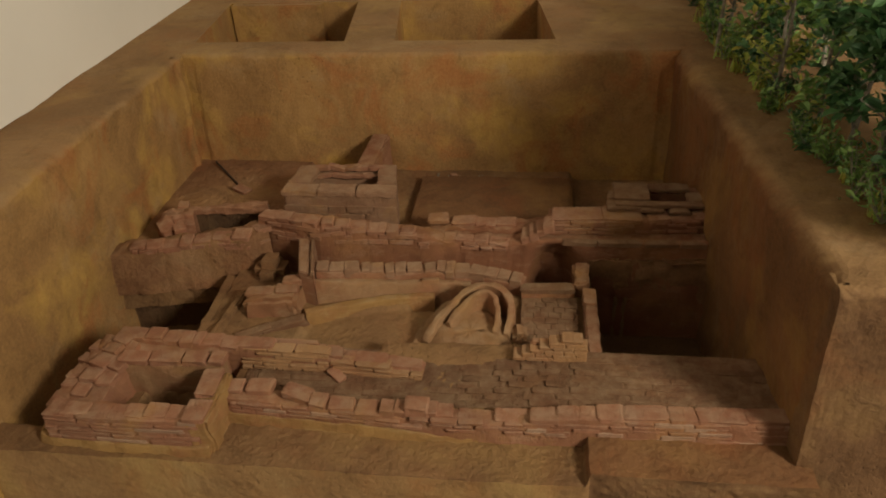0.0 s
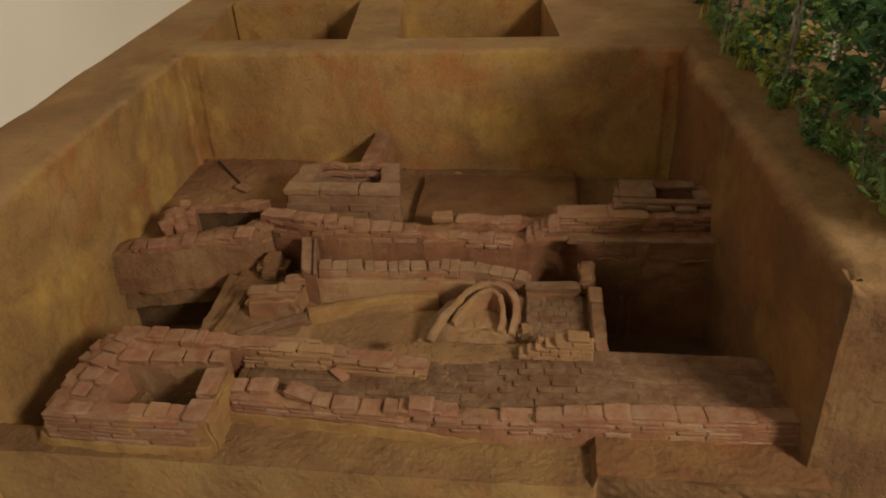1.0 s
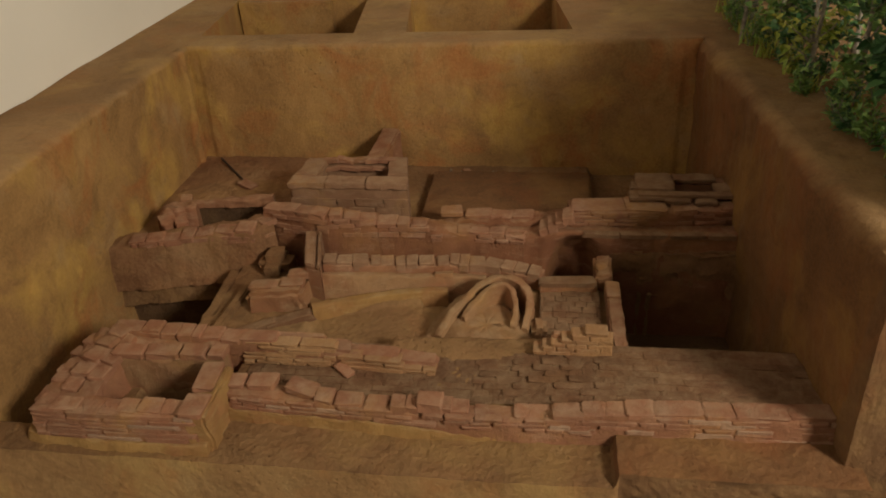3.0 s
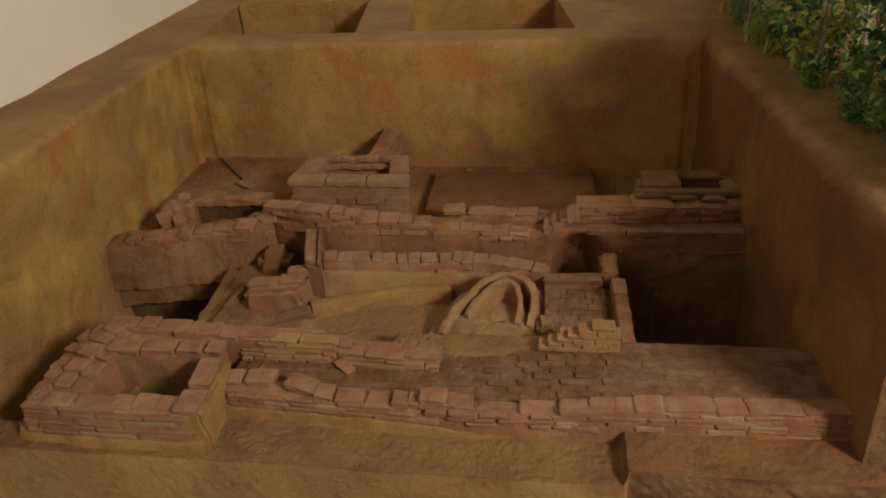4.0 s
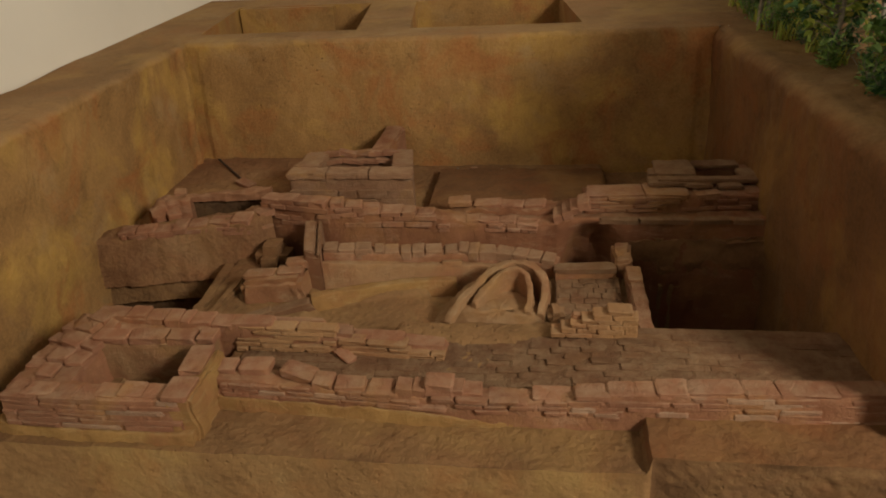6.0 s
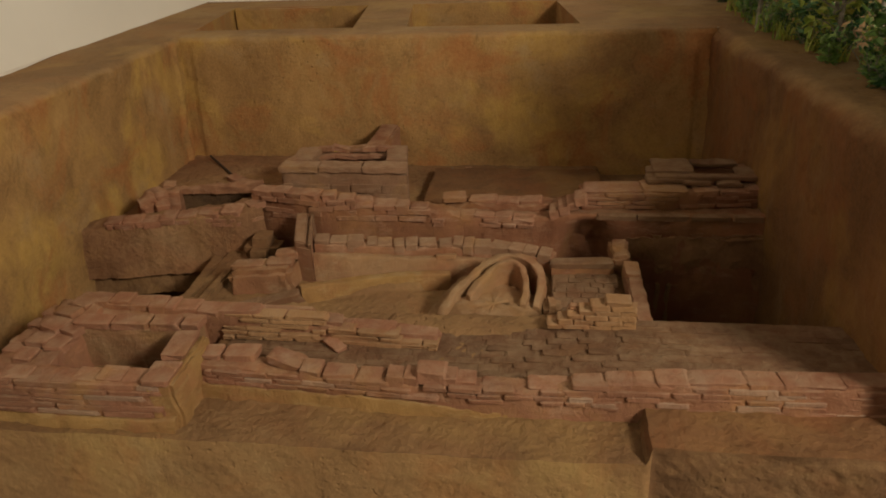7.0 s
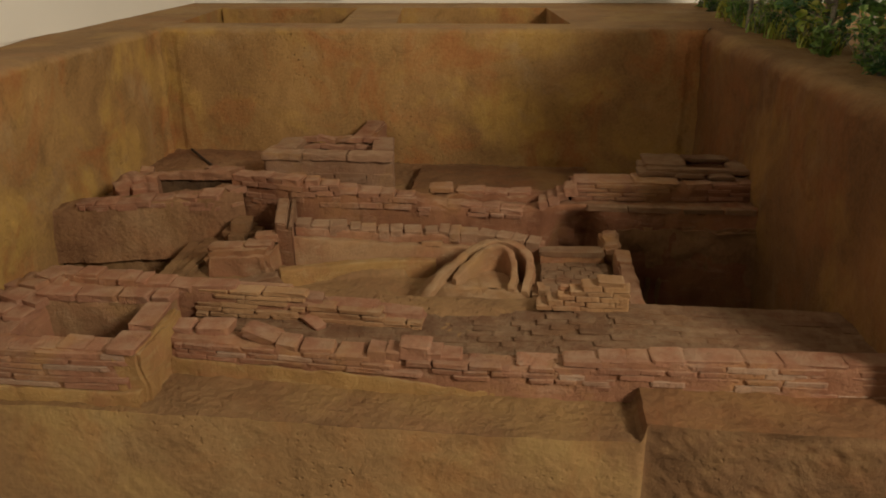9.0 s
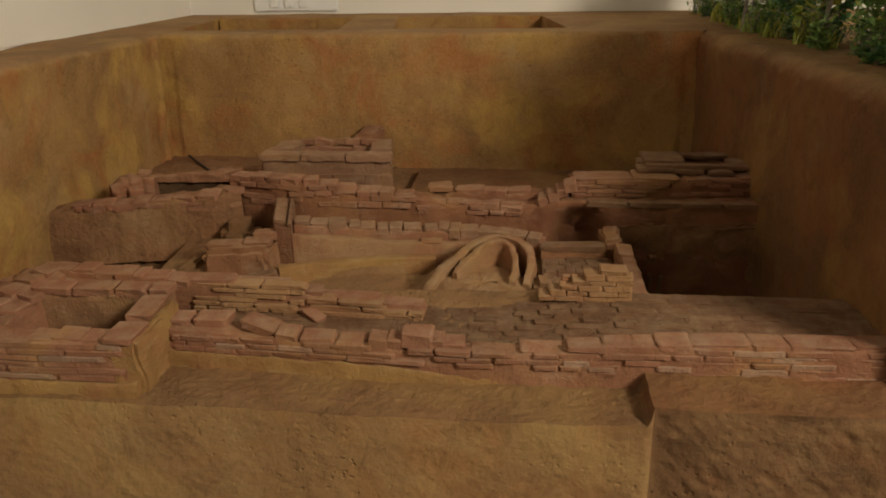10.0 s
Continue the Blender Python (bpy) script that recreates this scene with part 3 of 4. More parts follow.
# ---- brick remains ----
def long_front_wall():
    pts = [(-0.285, 1.152), (0.0, 1.140), (0.20, 1.131), (0.50, 1.140), (0.835, 1.152)]
    tops = [(0, 0.660), (0.25, 0.650), (0.38, 0.646), (0.52, 0.643), (0.60, 0.650), (0.68, 0.661), (0.8, 0.667), (1.2, 0.668)]
    w = wall_body("brick_wall", pts, tops, 0.57, 0.040, BODY, "long low eroded clay brick wall along the front ledge", "brick wall", "excavated brick walls", flare=0.014)
    foot = wall_body("plaster_foot", [(x, y - 0.022) for x, y in pts[:3]] + [(0.34, 1.116)], [(0, 0.626), (0.40, 0.620), (0.62, 0.596)], 0.57, 0.012, YELLOW, parent=w, flare=0.010)
    foot["label"] = "yellowish plaster foot"
    for x, y, ln, z, tip, turn in ((-0.262, 1.163, 0.036, 0.668, 0, 2), (-0.210, 1.165, 0.058, 0.668, 0, 1), (-0.125, 1.154, 0.060, 0.666, 16, -8),
                                   (-0.080, 1.143, 0.036, 0.659, 3, 0), (-0.030, 1.140, 0.052, 0.655, 0, 2), (0.022, 1.136, 0.048, 0.652, 0, -3)):
        brick(w, x, y, z - 0.006, turn, ln, 0.038, 0.016, BRICK, tip)
    for x, z, ln in ((0.064, 0.660, 0.022), (0.090, 0.662, 0.018), (0.124, 0.672, 0.042), (0.155, 0.662, 0.016), (0.178, 0.657, 0.030)):
        brick(w, x, 1.135, z - 0.011, LAY.uniform(-4, 4), ln + 0.007, 0.036, 0.025, BRICK, LAY.uniform(-4, 4))
    cap_row(w, pts, tops, 0.060, 0.038, 0.012, skip=0.0, d0=0.49, d1=0.76, lift=0.002, jitter=0.6, gap=0.0003)
    cap_row(w, pts, tops, 0.070, 0.038, 0.011, skip=0.0, d0=0.76, d1=1.12, lift=0.0035, jitter=0.18, gap=0.0)
    face_courses(w, pts, 0.626, 0.652, -0.0275, 0.05, 0.0085, 0.15, BRICK, d0=0.02, d1=0.70, depth=0.016, salt=0.12, tilt=0.15)
    face_courses(w, pts, 0.618, 0.664, -0.0285, 0.056, 0.0092, 0.12, BRICK, d0=0.62, d1=1.13, depth=0.018, salt=0.15, tilt=0.15)


long_front_wall()


def corner_box():
    """Square brick box with an open well at the left end of the front wall."""
    front = [(-0.296, 1.066), (-0.46, 1.063), (-0.618, 1.066)]
    w = wall_body("brick_box", front, [(0, 0.682), (0.3, 0.676)], 0.57, 0.046, BODY, "square clay brick box around an open well", "brick box", "", flare=0.010)
    part("side_wall", worn_block(-0.322, -0.274, 1.042, 1.184, 0.57, 0.684, 0.009, 0.006, 0.005, 4.0, lambda x, y, z: (x + (0.006 if z < 0.6 else 0), y - (0.006 if z < 0.6 and y < 1.1 else 0), z)), YELLOW, w, "yellowish broken end wall", True)
    brick(w, -0.304, 1.140, 0.692, 94, 0.080, 0.044, 0.010, BRICK)
    brick(w, -0.301, 1.066, 0.687, 92, 0.062, 0.046, 0.010, BRICK)
    cap_row(w, front, [(0, 0.682), (0.3, 0.676)], 0.045, 0.040, 0.014, d0=0.030, d1=0.308, lift=0.001, jitter=1.0, gap=0.0006)
    face_courses(w, front, 0.622, 0.680, 0.033, 0.090, 0.0090, 0.12, BRICK, d0=0.0, d1=0.324, depth=0.018, tilt=0.14, salt=0.22)
    foot = wall_body("plaster_foot", [(-0.278, 1.042), (-0.45, 1.040), (-0.640, 1.050), (-0.655, 1.11)], 0.620, 0.57, 0.022, YELLOW, parent=w, flare=0.010)
    foot["label"] = "yellowish plaster foot"
    # broad stepped side towards the trench wall
    left = [(-0.582, 1.075), (-0.582, 1.18), (-0.556, 1.262)]
    ltops = [(0, 0.664), (0.10, 0.676), (0.19, 0.694)]
    wall_body("broad_wall", left, ltops, 0.50, 0.108, BODY, parent=w, flare=0.012, wear=0.006)
    cap_row(w, left, ltops, 0.040, 0.050, 0.015, shift=0.030, lift=-0.002, jitter=1.8)
    cap_row(w, left, ltops, 0.034, 0.040, 0.015, shift=-0.004, lift=0.006, jitter=1.8)
    cap_row(w, left, ltops, 0.050, 0.040, 0.016, shift=-0.040, lift=0.004, jitter=1.8, skip=0.15)
    cap_row(w, left, 0.640, 0.044, 0.030, 0.018, shift=0.050, jitter=1.6)
    # inner ledge behind the well
    back = [(-0.535, 1.209), (-0.31, 1.222)]
    for x, ln in ((-0.500, 0.066), (-0.430, 0.070), (-0.366, 0.052), (-0.318, 0.036)):
        brick(w, x, 1.208 + 0.06 * (x + 0.5), 0.687 + LAY.uniform(-.0015, .0015), LAY.uniform(-3, 3) + 2, ln, 0.036, 0.015, BRICK)
    wall_body("inner_wall", back, 0.683, 0.54, 0.036, PALE, parent=w, wear=0.006)


corner_box()


def second_wall():
    pts = [(-0.575, 1.282), (-0.45, 1.280), (-0.29, 1.284), (-0.10, 1.282), (0.118, 1.272)]
    tops = [(0, 0.696), (0.16, 0.690), (0.285, 0.680), (0.48, 0.662), (0.70, 0.640)]
    w = wall_body("brick_wall", pts, tops, 0.57, 0.042, BODY, "stepped clay brick wall sloping down behind the box", "brick wall", "excavated brick walls", flare=0.002)
    cap_row(w, pts, tops, 0.033, 0.040, 0.014, d1=0.275, lift=0.002, jitter=1.3)
    wall_body("filling", [(-0.56, 1.250), (-0.32, 1.254)], [(0, 0.684), (0.24, 0.676)], 0.57, 0.050, BODY, parent=w)
    cap_row(w, pts, tops, 0.078, 0.036, 0.014, d0=0.28, lift=0.006, jitter=0.6)
    face_courses(w, pts, 0.632, 0.680, -0.034, 0.07, 0.0085, 0.08, STEP, d0=0.29, d1=0.49, depth=0.026, tilt=0.28)
    face_courses(w, pts, 0.632, 0.660, -0.034, 0.07, 0.0085, 0.08, STEP, d0=0.49, d1=0.63, depth=0.026, tilt=0.28)
    face_courses(w, pts, 0.632, 0.645, -0.032, 0.06, 0.0085, 0.08, STEP, d0=0.61, d1=0.70, depth=0.026, tilt=0.28)
    face_courses(w, pts, 0.61, 0.676, 0.023, 0.05, 0.011, 0.3, BRICK, d0=0.0, d1=0.5, depth=0.014)


second_wall()


def paving():
    """Brick paving behind the front wall, half hidden under dust."""
    def P(u, v):
        x, y = -0.27 + u * 1.10, 1.165 + v * 0.168
        return (x, y, 0.6318 + 0.020 * smooth(0.15, 0.5, x) + rough3((x, y, 0), 14, 0.0016) + rough3((x, y, 0), 60, 0.0010))
    bed = mesh_object("pavement", *sheet(P, 240, 44), BED)
    tagged(bed, "worn dusty brick paving between the low walls", "pavement", "", "structure")
    rows = 9
    for r in range(rows):
        y = 1.168 + (r + 0.5) * 0.162 / rows
        x = -0.26 + LAY.random() * 0.03
        while x < 0.80:
            ln = LAY.uniform(0.040, 0.085)
            keep = not (x < 0.12 and y > 1.255) and not (x < 0.30 and y > 1.295 + LAY.uniform(-0.012, 0.012))
            if keep:
                z = 0.6279 + 0.020 * smooth(0.15, 0.5, x + ln / 2) + LAY.uniform(-0.0007, 0.0007)
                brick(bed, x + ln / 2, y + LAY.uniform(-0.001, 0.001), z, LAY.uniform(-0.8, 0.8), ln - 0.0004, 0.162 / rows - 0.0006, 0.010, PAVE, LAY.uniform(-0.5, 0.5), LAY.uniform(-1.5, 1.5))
            x += ln
    return bed


def middle_rooms():
    # low wall with a row of upright header bricks
    pts = [(-0.200, 1.580), (-0.10, 1.597), (0.0, 1.618), (0.10, 1.634), (0.19, 1.636), (0.325, 1.604)]
    tops = [(0, 0.681), (0.10, 0.671), (0.20, 0.657), (0.40, 0.648), (0.54, 0.644)]
    w = wall_body("brick_wall", pts, tops, 0.57, 0.046, BODY, "low clay wall with a row of header bricks on top", "brick wall", "excavated brick walls")
    cap_row(w, pts, tops, 0.034, 0.044, 0.022, lift=0.003, jitter=0.5, gap=0.0005, mat=TANK)
    face = [(x, y - 0.032) for x, y in pts[:5]]
    wall_body("plaster_face", face, [(0, 0.664), (0.10, 0.655), (0.20, 0.642), (0.40, 0.630)], 0.57, 0.018, PALE, parent=w, flare=0.022)["label"] = "pale plaster face"
    brick(w, 0.088, 1.598, 0.638, 6, 0.046, 0.018, 0.010, STEP, 0, -12)

    # rounded block of two bricks at its left end
    b = tagged(part("brick_block", worn_block(-0.361, -0.224, 1.457, 1.526, 0.585, 0.654, 0.010, 0.006, 0.010, 1.0, lambda x, y, z: (x, y + 0.10 * (x + 0.36), z + (0.05 * (x + 0.36) if z > 0.6 else 0))), PALE, None, "", True), "rounded clay block capped with bricks", "brick block")
    brick(b, -0.326, 1.500, 0.6565, 4, 0.066, 0.036, 0.013, TANK)
    brick(b, -0.260, 1.512, 0.660, 7, 0.060, 0.038, 0.012, TANK)
    brick(b, -0.250, 1.540, 0.666, 12, 0.050, 0.030, 0.018, TANK)

    # long clay channel piece with a slot in its top
    def along(x, y, z):
        f = (y - 1.525) / 0.165
        return (x - 0.044 * f, y - 0.4 * (x + 0.21) * (1 - f), z)
    post = tagged(part("channel_stone", worn_block(-0.232, -0.189, 1.525, 1.690, 0.60, 0.690, 0.014, 0.002, 0.004, 3.0, along), TANK, None, "", True),
                  "leaning rectangular clay channel piece with a sunken top", "channel stone")
    for x0, x1 in ((-0.232, -0.203), (-0.199, -0.189)):
        part("lip", worn_block(x0, x1, 1.527, 1.688, 0.682, 0.699, 0.02, 0.001, 0.003, 4.0, along), TANK, post, "", True)

    # curved low kerb beside the sunken floor
    wall_body("clay_kerb", [(-0.208, 1.474), (-0.13, 1.508), (-0.04, 1.542), (0.05, 1.566), (0.10, 1.572)], [(0, 0.622), (0.2, 0.618), (0.35, 0.612)], 0.57, 0.024, YELLOW,
              "curved yellowish clay kerb beside the sunken floor", "kerb", flare=0.008, wear=0.002)

    # slanting broken slabs in front of the block
    for x, y, z, turn, ln, dp, tip in ((-0.250, 1.432, 0.608, 24, 0.11, 0.03, -6), (-0.315, 1.402, 0.606, 28, 0.09, 0.025, -5)):
        s = new("broken_slab", BRICKS["dusty_brick"][2])
        s.matrix_basis = pose(x, y, z, 0, tip, turn) @ Matrix.Diagonal((ln, dp, 0.022, 1))
        tagged(s, "broken clay slab lying on the soil", "slab", "broken slabs")
    # dark rounded lump in the gully
    tagged(part("boulder", worn_block(-0.392, -0.312, 1.612, 1.700, 0.555, 0.655, 0.012, 0.005, 0.022, 6.0), SOIL, None, "", True), "rounded lump of dark earth in the gully", "earth lump")
    # left flank of the platform
    tagged(part("earth_edge", worn_block(-0.462, -0.436, 1.345, 1.64, 0.40, 0.606, 0.014, 0.005, 0.003, 4.0, lambda x, y, z: (x - 0.012 * (y - 1.345) / 0.275 - (0.02 if z < 0.5 else 0), y, z)), SOIL, None, "", True),
           "slanting earth edge of the middle platform", "earth edge", "", "structure")
    tagged(part("earth_edge", worn_block(-0.418, -0.398, 1.37, 1.55, 0.58, 0.622, 0.014, 0.003, 0.004, 5.0, lambda x, y, z: (x + 0.012 * (y - 1.37) / 0.16, y, z)), SOIL, None, "", True),
           "low earth rib on the middle platform", "earth edge", "", "structure")


def kiln():
    """Horseshoe of two clay rings, steep on one side and running out low on the other."""
    base = bmesh.new()
    cx, cy = 0.205, 1.425
    vs, fs = sheet(lambda u, v: (cx + (0.01 + 0.125 * u) * math.cos(v * math.tau), cy + (0.01 + 0.125 * u) * math.sin(v * math.tau),
                                 0.624 + 0.006 * max(0, math.sin(v * math.tau)) * u - 0.034 * smooth(0.45, 0.95, u) + rough3((u, v * 3, 2), 5, 0.003)), 18, 60)
    bv = [base.verts.new(v) for v in vs]
    for f in fs:
        base.faces.new([bv[i] for i in f])
    mid = base.verts.new((cx, cy, 0.622))
    for j in range(59):
        base.faces.new([mid, bv[j], bv[j + 1]])
    bmesh.ops.remove_doubles(base, verts=base.verts, dist=0.0004)
    bmesh.ops.recalc_face_normals(base, faces=base.faces)
    k = tagged(part("kiln", base, PALE, None, "", True), "horseshoe shaped clay kiln of two rings on a low mound", "kiln")
    rings = (("outer_ring", "pale worn clay outer ring", 0.017,
              ((0.288, 1.412, 0.626), (0.298, 1.455, 0.652), (0.296, 1.500, 0.664), (0.272, 1.535, 0.673), (0.232, 1.545, 0.677), (0.190, 1.525, 0.672), (0.155, 1.485, 0.657), (0.125, 1.440, 0.640), (0.100, 1.390, 0.618))),
             ("inner_ring", "pale clay inner ring", 0.013,
              ((0.262, 1.412, 0.630), (0.269, 1.450, 0.655), (0.263, 1.490, 0.672), (0.240, 1.512, 0.680), (0.210, 1.502, 0.675), (0.180, 1.470, 0.658), (0.152, 1.432, 0.638))))
    for name, label, thick, rows in rings:
        pts, tops, total = [], [], 0.0
        fine = []
        for (x0, y0, z0), (x1, y1, z1) in zip(rows, rows[1:]):
            for i in range(4):
                f = i / 4
                fine.append((x0 + (x1 - x0) * f, y0 + (y1 - y0) * f, z0 + (z1 - z0) * f))
        fine.append(rows[-1])
        for _ in range(3):
            fine = [fine[0]] + [tuple((a[j] + 2 * b[j] + c[j]) / 4 for j in range(3)) for a, b, c in zip(fine, fine[1:], fine[2:])] + [fine[-1]]
        for i, (x, y, z) in enumerate(fine):
            if i:
                total += math.hypot(x - pts[-1][0], y - pts[-1][1])
            pts.append((x, y))
            tops.append((total, z))
        wall_body(name, pts, tops, 0.58, thick, PALE, parent=k, flare=0.005, wear=0.0045, step=0.005)["label"] = label
    wall_body("flank", [(0.185, 1.545), (0.142, 1.500), (0.106, 1.440), (0.082, 1.385)], [(0, 0.640), (0.06, 0.634), (0.13, 0.618), (0.2, 0.600)], 0.56, 0.030, PALE, parent=k, flare=0.012, wear=0.006)
    part("lump", worn_block(0.302, 0.336, 1.395, 1.455, 0.59, 0.634, 0.010, 0.006, 0.010, 2.0), PALE, k, "pale broken lump beside the ring", True)


def alcove():
    """Small paved room on the right with a stepped pile of bricks."""
    bed = tagged(part("paved_alcove", worn_block(0.318, 0.455, 1.395, 1.575, 0.58, 0.618, 0.03, 0.001, 0.003), DUSTY, None, "", True), "small sloping brick paved alcove", "paving")
    for r in range(8):
        y = 1.402 + r * 0.021
        x = 0.322 + LAY.random() * 0.012
        while x < 0.448:
            ln = min(LAY.uniform(0.022, 0.038), 0.455 - x)
            brick(bed, x + ln / 2, y + 0.0105, 0.6158 + LAY.uniform(-.0012, .0012), LAY.uniform(-3, 3), ln - 0.0012, 0.0198, 0.008, DUSTY)
            x += ln
    w = wall_body("brick_wall", [(0.318, 1.578), (0.448, 1.586)], 0.636, 0.57, 0.030, BODY, "short low brick wall closing the alcove", "brick wall", "excavated brick walls")
    brick(w, 0.383, 1.580, 0.638, 3, 0.128, 0.032, 0.014, DUSTY)
    p = tagged(part("brick_wall", worn_block(0.467, 0.499, 1.325, 1.575, 0.36, 0.648, 0.012, 0.0035, 0.004, 2.0, lambda x, y, z: (x + (0.010 if z < 0.5 else 0), y, z)), BODY, None, "", True),
               "narrow clay wall at the edge of the deep cut", "brick wall", "excavated brick walls")
    part("broken_end", worn_block(0.446, 0.486, 1.592, 1.690, 0.40, 0.648, 0.012, 0.006, 0.006, 3.0), BODY, p, "", True)
    brick(p, 0.481, 1.535, 0.649, 91, 0.060, 0.030, 0.010, BRICK)
    # pile of bricks rising in small steps
    s = tagged(part("brick_steps", worn_block(0.345, 0.458, 1.318, 1.338, 0.60, 0.684, 0.02, 0.002, 0.004), BODY, None, "", True), "stepped pile of pale clay bricks", "brick pile")
    starts = (0.308, 0.326, 0.344, 0.363, 0.383, 0.408)
    for k, x0 in enumerate(starts):
        z = 0.6532 + 0.0097 * k
        first = 0.048 if k == 5 else starts[k + 1] - x0 + 0.010
        brick(s, x0 + first / 2, 1.3155, z, LAY.uniform(-1, 1), first, 0.032, 0.0100, STEP, -2 if k < 5 else 1)
        x = x0 + first + 0.0005
        while x < 0.455:
            ln = min(LAY.uniform(0.036, 0.060), 0.464 - x)
            brick(s, x + ln / 2, 1.310 + LAY.uniform(-0.001, 0.001), z, LAY.uniform(-1.5, 1.5), ln + 0.0008, 0.022, 0.0088, STEP, -2, LAY.uniform(-1, 1))
            x += ln



def long_bank():
    """Long brick wall across the trench, standing on a bank of earth."""
    pts = [(-0.395, 1.770), (-0.23, 1.732), (-0.10, 1.748), (0.03, 1.752), (0.12, 1.758), (0.30, 1.748), (0.48, 1.742), (0.80, 1.746)]
    tops = [(0, 0.730), (0.168, 0.735), (0.30, 0.708), (0.43, 0.696), (0.52, 0.676), (0.70, 0.677), (0.76, 0.690), (1.21, 0.692)]
    w = wall_body("brick_wall", pts, tops, 0.36, 0.062, REDBODY, "long eroded clay brick wall across the trench", "brick wall", "excavated brick walls", flare=0.014, wear=0.006, fine=True)
    # rounded hollow pushed into its foot behind the alcove, for a dark arch
    for v in w.data.vertices:
        r = math.hypot((v.co.x - 0.402) / 0.080, max(0.0, v.co.z - 0.600) / 0.095)
        v.co.y += 0.075 * (1 - smooth(0.35, 1.0, r))
    upper = [(0.385, 1.792), (0.60, 1.800), (0.795, 1.816)]
    wall_body("upper_courses", upper, [(0, 0.726), (0.4, 0.730)], 0.66, 0.078, REDBODY, parent=w, wear=0.006)
    cap_row(w, pts, tops, 0.044, 0.042, 0.016, d0=0.004, d1=0.44, lift=0.0025, jitter=1.1, gap=0.0004, shift=-0.011)
    wall_body("rear_core", [(0.06, 1.812), (0.40, 1.812)], [(0, 0.670), (0.06, 0.684), (0.28, 0.686), (0.34, 0.70)], 0.57, 0.066, REDBODY, parent=w, wear=0.008)
    # broken middle stretch: low bricks in front, higher ones behind
    cap_row(w, pts, tops, 0.040, 0.036, 0.015, d0=0.43, d1=0.72, lift=0.000, jitter=1.6, shift=-0.010, skip=0.2)
    cap_row(w, pts, [(0, 0.692)], 0.055, 0.044, 0.013, d0=0.46, d1=0.74, lift=0.000, jitter=1.8, shift=0.062, skip=0.25)
    for x, z, ln in ((0.326, 0.685, 0.024), (0.346, 0.696, 0.024), (0.365, 0.708, 0.026), (0.384, 0.719, 0.030)):
        brick(w, x, 1.752, z, LAY.uniform(-6, 6), ln, 0.060, 0.020, BRICK, -14)
    cap_row(w, upper, [(0, 0.731), (0.4, 0.735)], 0.105, 0.070, 0.013, d0=0.004, d1=0.25, jitter=0.4, gap=0.0003)
    cap_row(w, upper, [(0, 0.731), (0.4, 0.733)], 0.055, 0.050, 0.013, d0=0.25, jitter=1.1, shift=-0.018)
    # courses that show in the face
    face_courses(w, pts, 0.672, 0.724, -0.0345, 0.052, 0.013, 0.25, BRICK, d0=0.03, d1=0.26, depth=0.016)
    face_courses(w, pts, 0.668, 0.698, -0.0345, 0.050, 0.013, 0.35, BRICK, d0=0.26, d1=0.44, depth=0.016)
    face_courses(w, pts, 0.655, 0.676, -0.0345, 0.048, 0.012, 0.5, BRICK, d0=0.44, d1=0.72, depth=0.016)
    face_courses(w, upper, 0.693, 0.729, -0.041, 0.070, 0.0085, 0.15, BRICK, depth=0.018, proud=0.003)
    face_courses(w, pts, 0.680, 0.694, -0.032, 0.11, 0.012, 0.1, DUSTY, d0=0.82, d1=1.18, depth=0.018)
    # left-hand run along the bank
    pts = [(-0.830, 1.632), (-0.69, 1.655), (-0.60, 1.678), (-0.50, 1.700), (-0.43, 1.706), (-0.395, 1.742)]
    tops = [(0, 0.674), (0.10, 0.686), (0.25, 0.692), (0.45, 0.706)]
    w = wall_body("brick_wall", pts, tops, 0.556, 0.074, BANK, "broken clay brick wall on the earth bank", "brick wall", "excavated brick walls", flare=0.010, wear=0.007)
    # foot in a darker soil colour that partly stands for shade
    wall_body("bank_foot", [(x, y + 0.006) for x, y in pts], [(0, 0.590), (0.15, 0.60), (0.3, 0.59), (0.45, 0.60)], 0.500, 0.064, LEDGE, parent=w, flare=0.006, wear=0.006)["label"] = "earth foot of the bank, darkened partly for shade"
    # recess under the bank, its shade painted in with the dark colour
    wall_body("undercut", [(x, y + 0.030) for x, y in pts], 0.520, 0.34, 0.050, SHADESOIL, parent=w, wear=0.006)["label"] = "earth under the bank, shade put into its dark colour"
    cap_row(w, pts, tops, 0.042, 0.046, 0.017, d0=0.10, shift=-0.012, lift=0.002, jitter=1.4, gap=0.0004)
    face_courses(w, pts, 0.668, 0.690, -0.037, 0.055, 0.012, 0.35, BRICK, d0=0.11, depth=0.014)
    # ledge of earth low on the right end
    tagged(part("earth_ledge", worn_block(0.476, 0.815, 1.704, 1.80, 0.36, 0.650, 0.014, 0.008, 0.008, 8.0, lambda x, y, z: (x, y if z > 0.5 else y + 0.015, z)), BANK, None, "", True),
           "earth ledge below the long wall in the deep cut", "earth ledge", "", "structure")
    for x in (0.560, 0.584):
        tagged(part("earth_rib", worn_block(x, x + 0.010, 1.698, 1.735, 0.36, 0.53, 0.02, 0.003, 0.003, x), SOIL, None, "", True), "narrow upright rib of earth in the deep cut", "earth rib", "earth ribs")


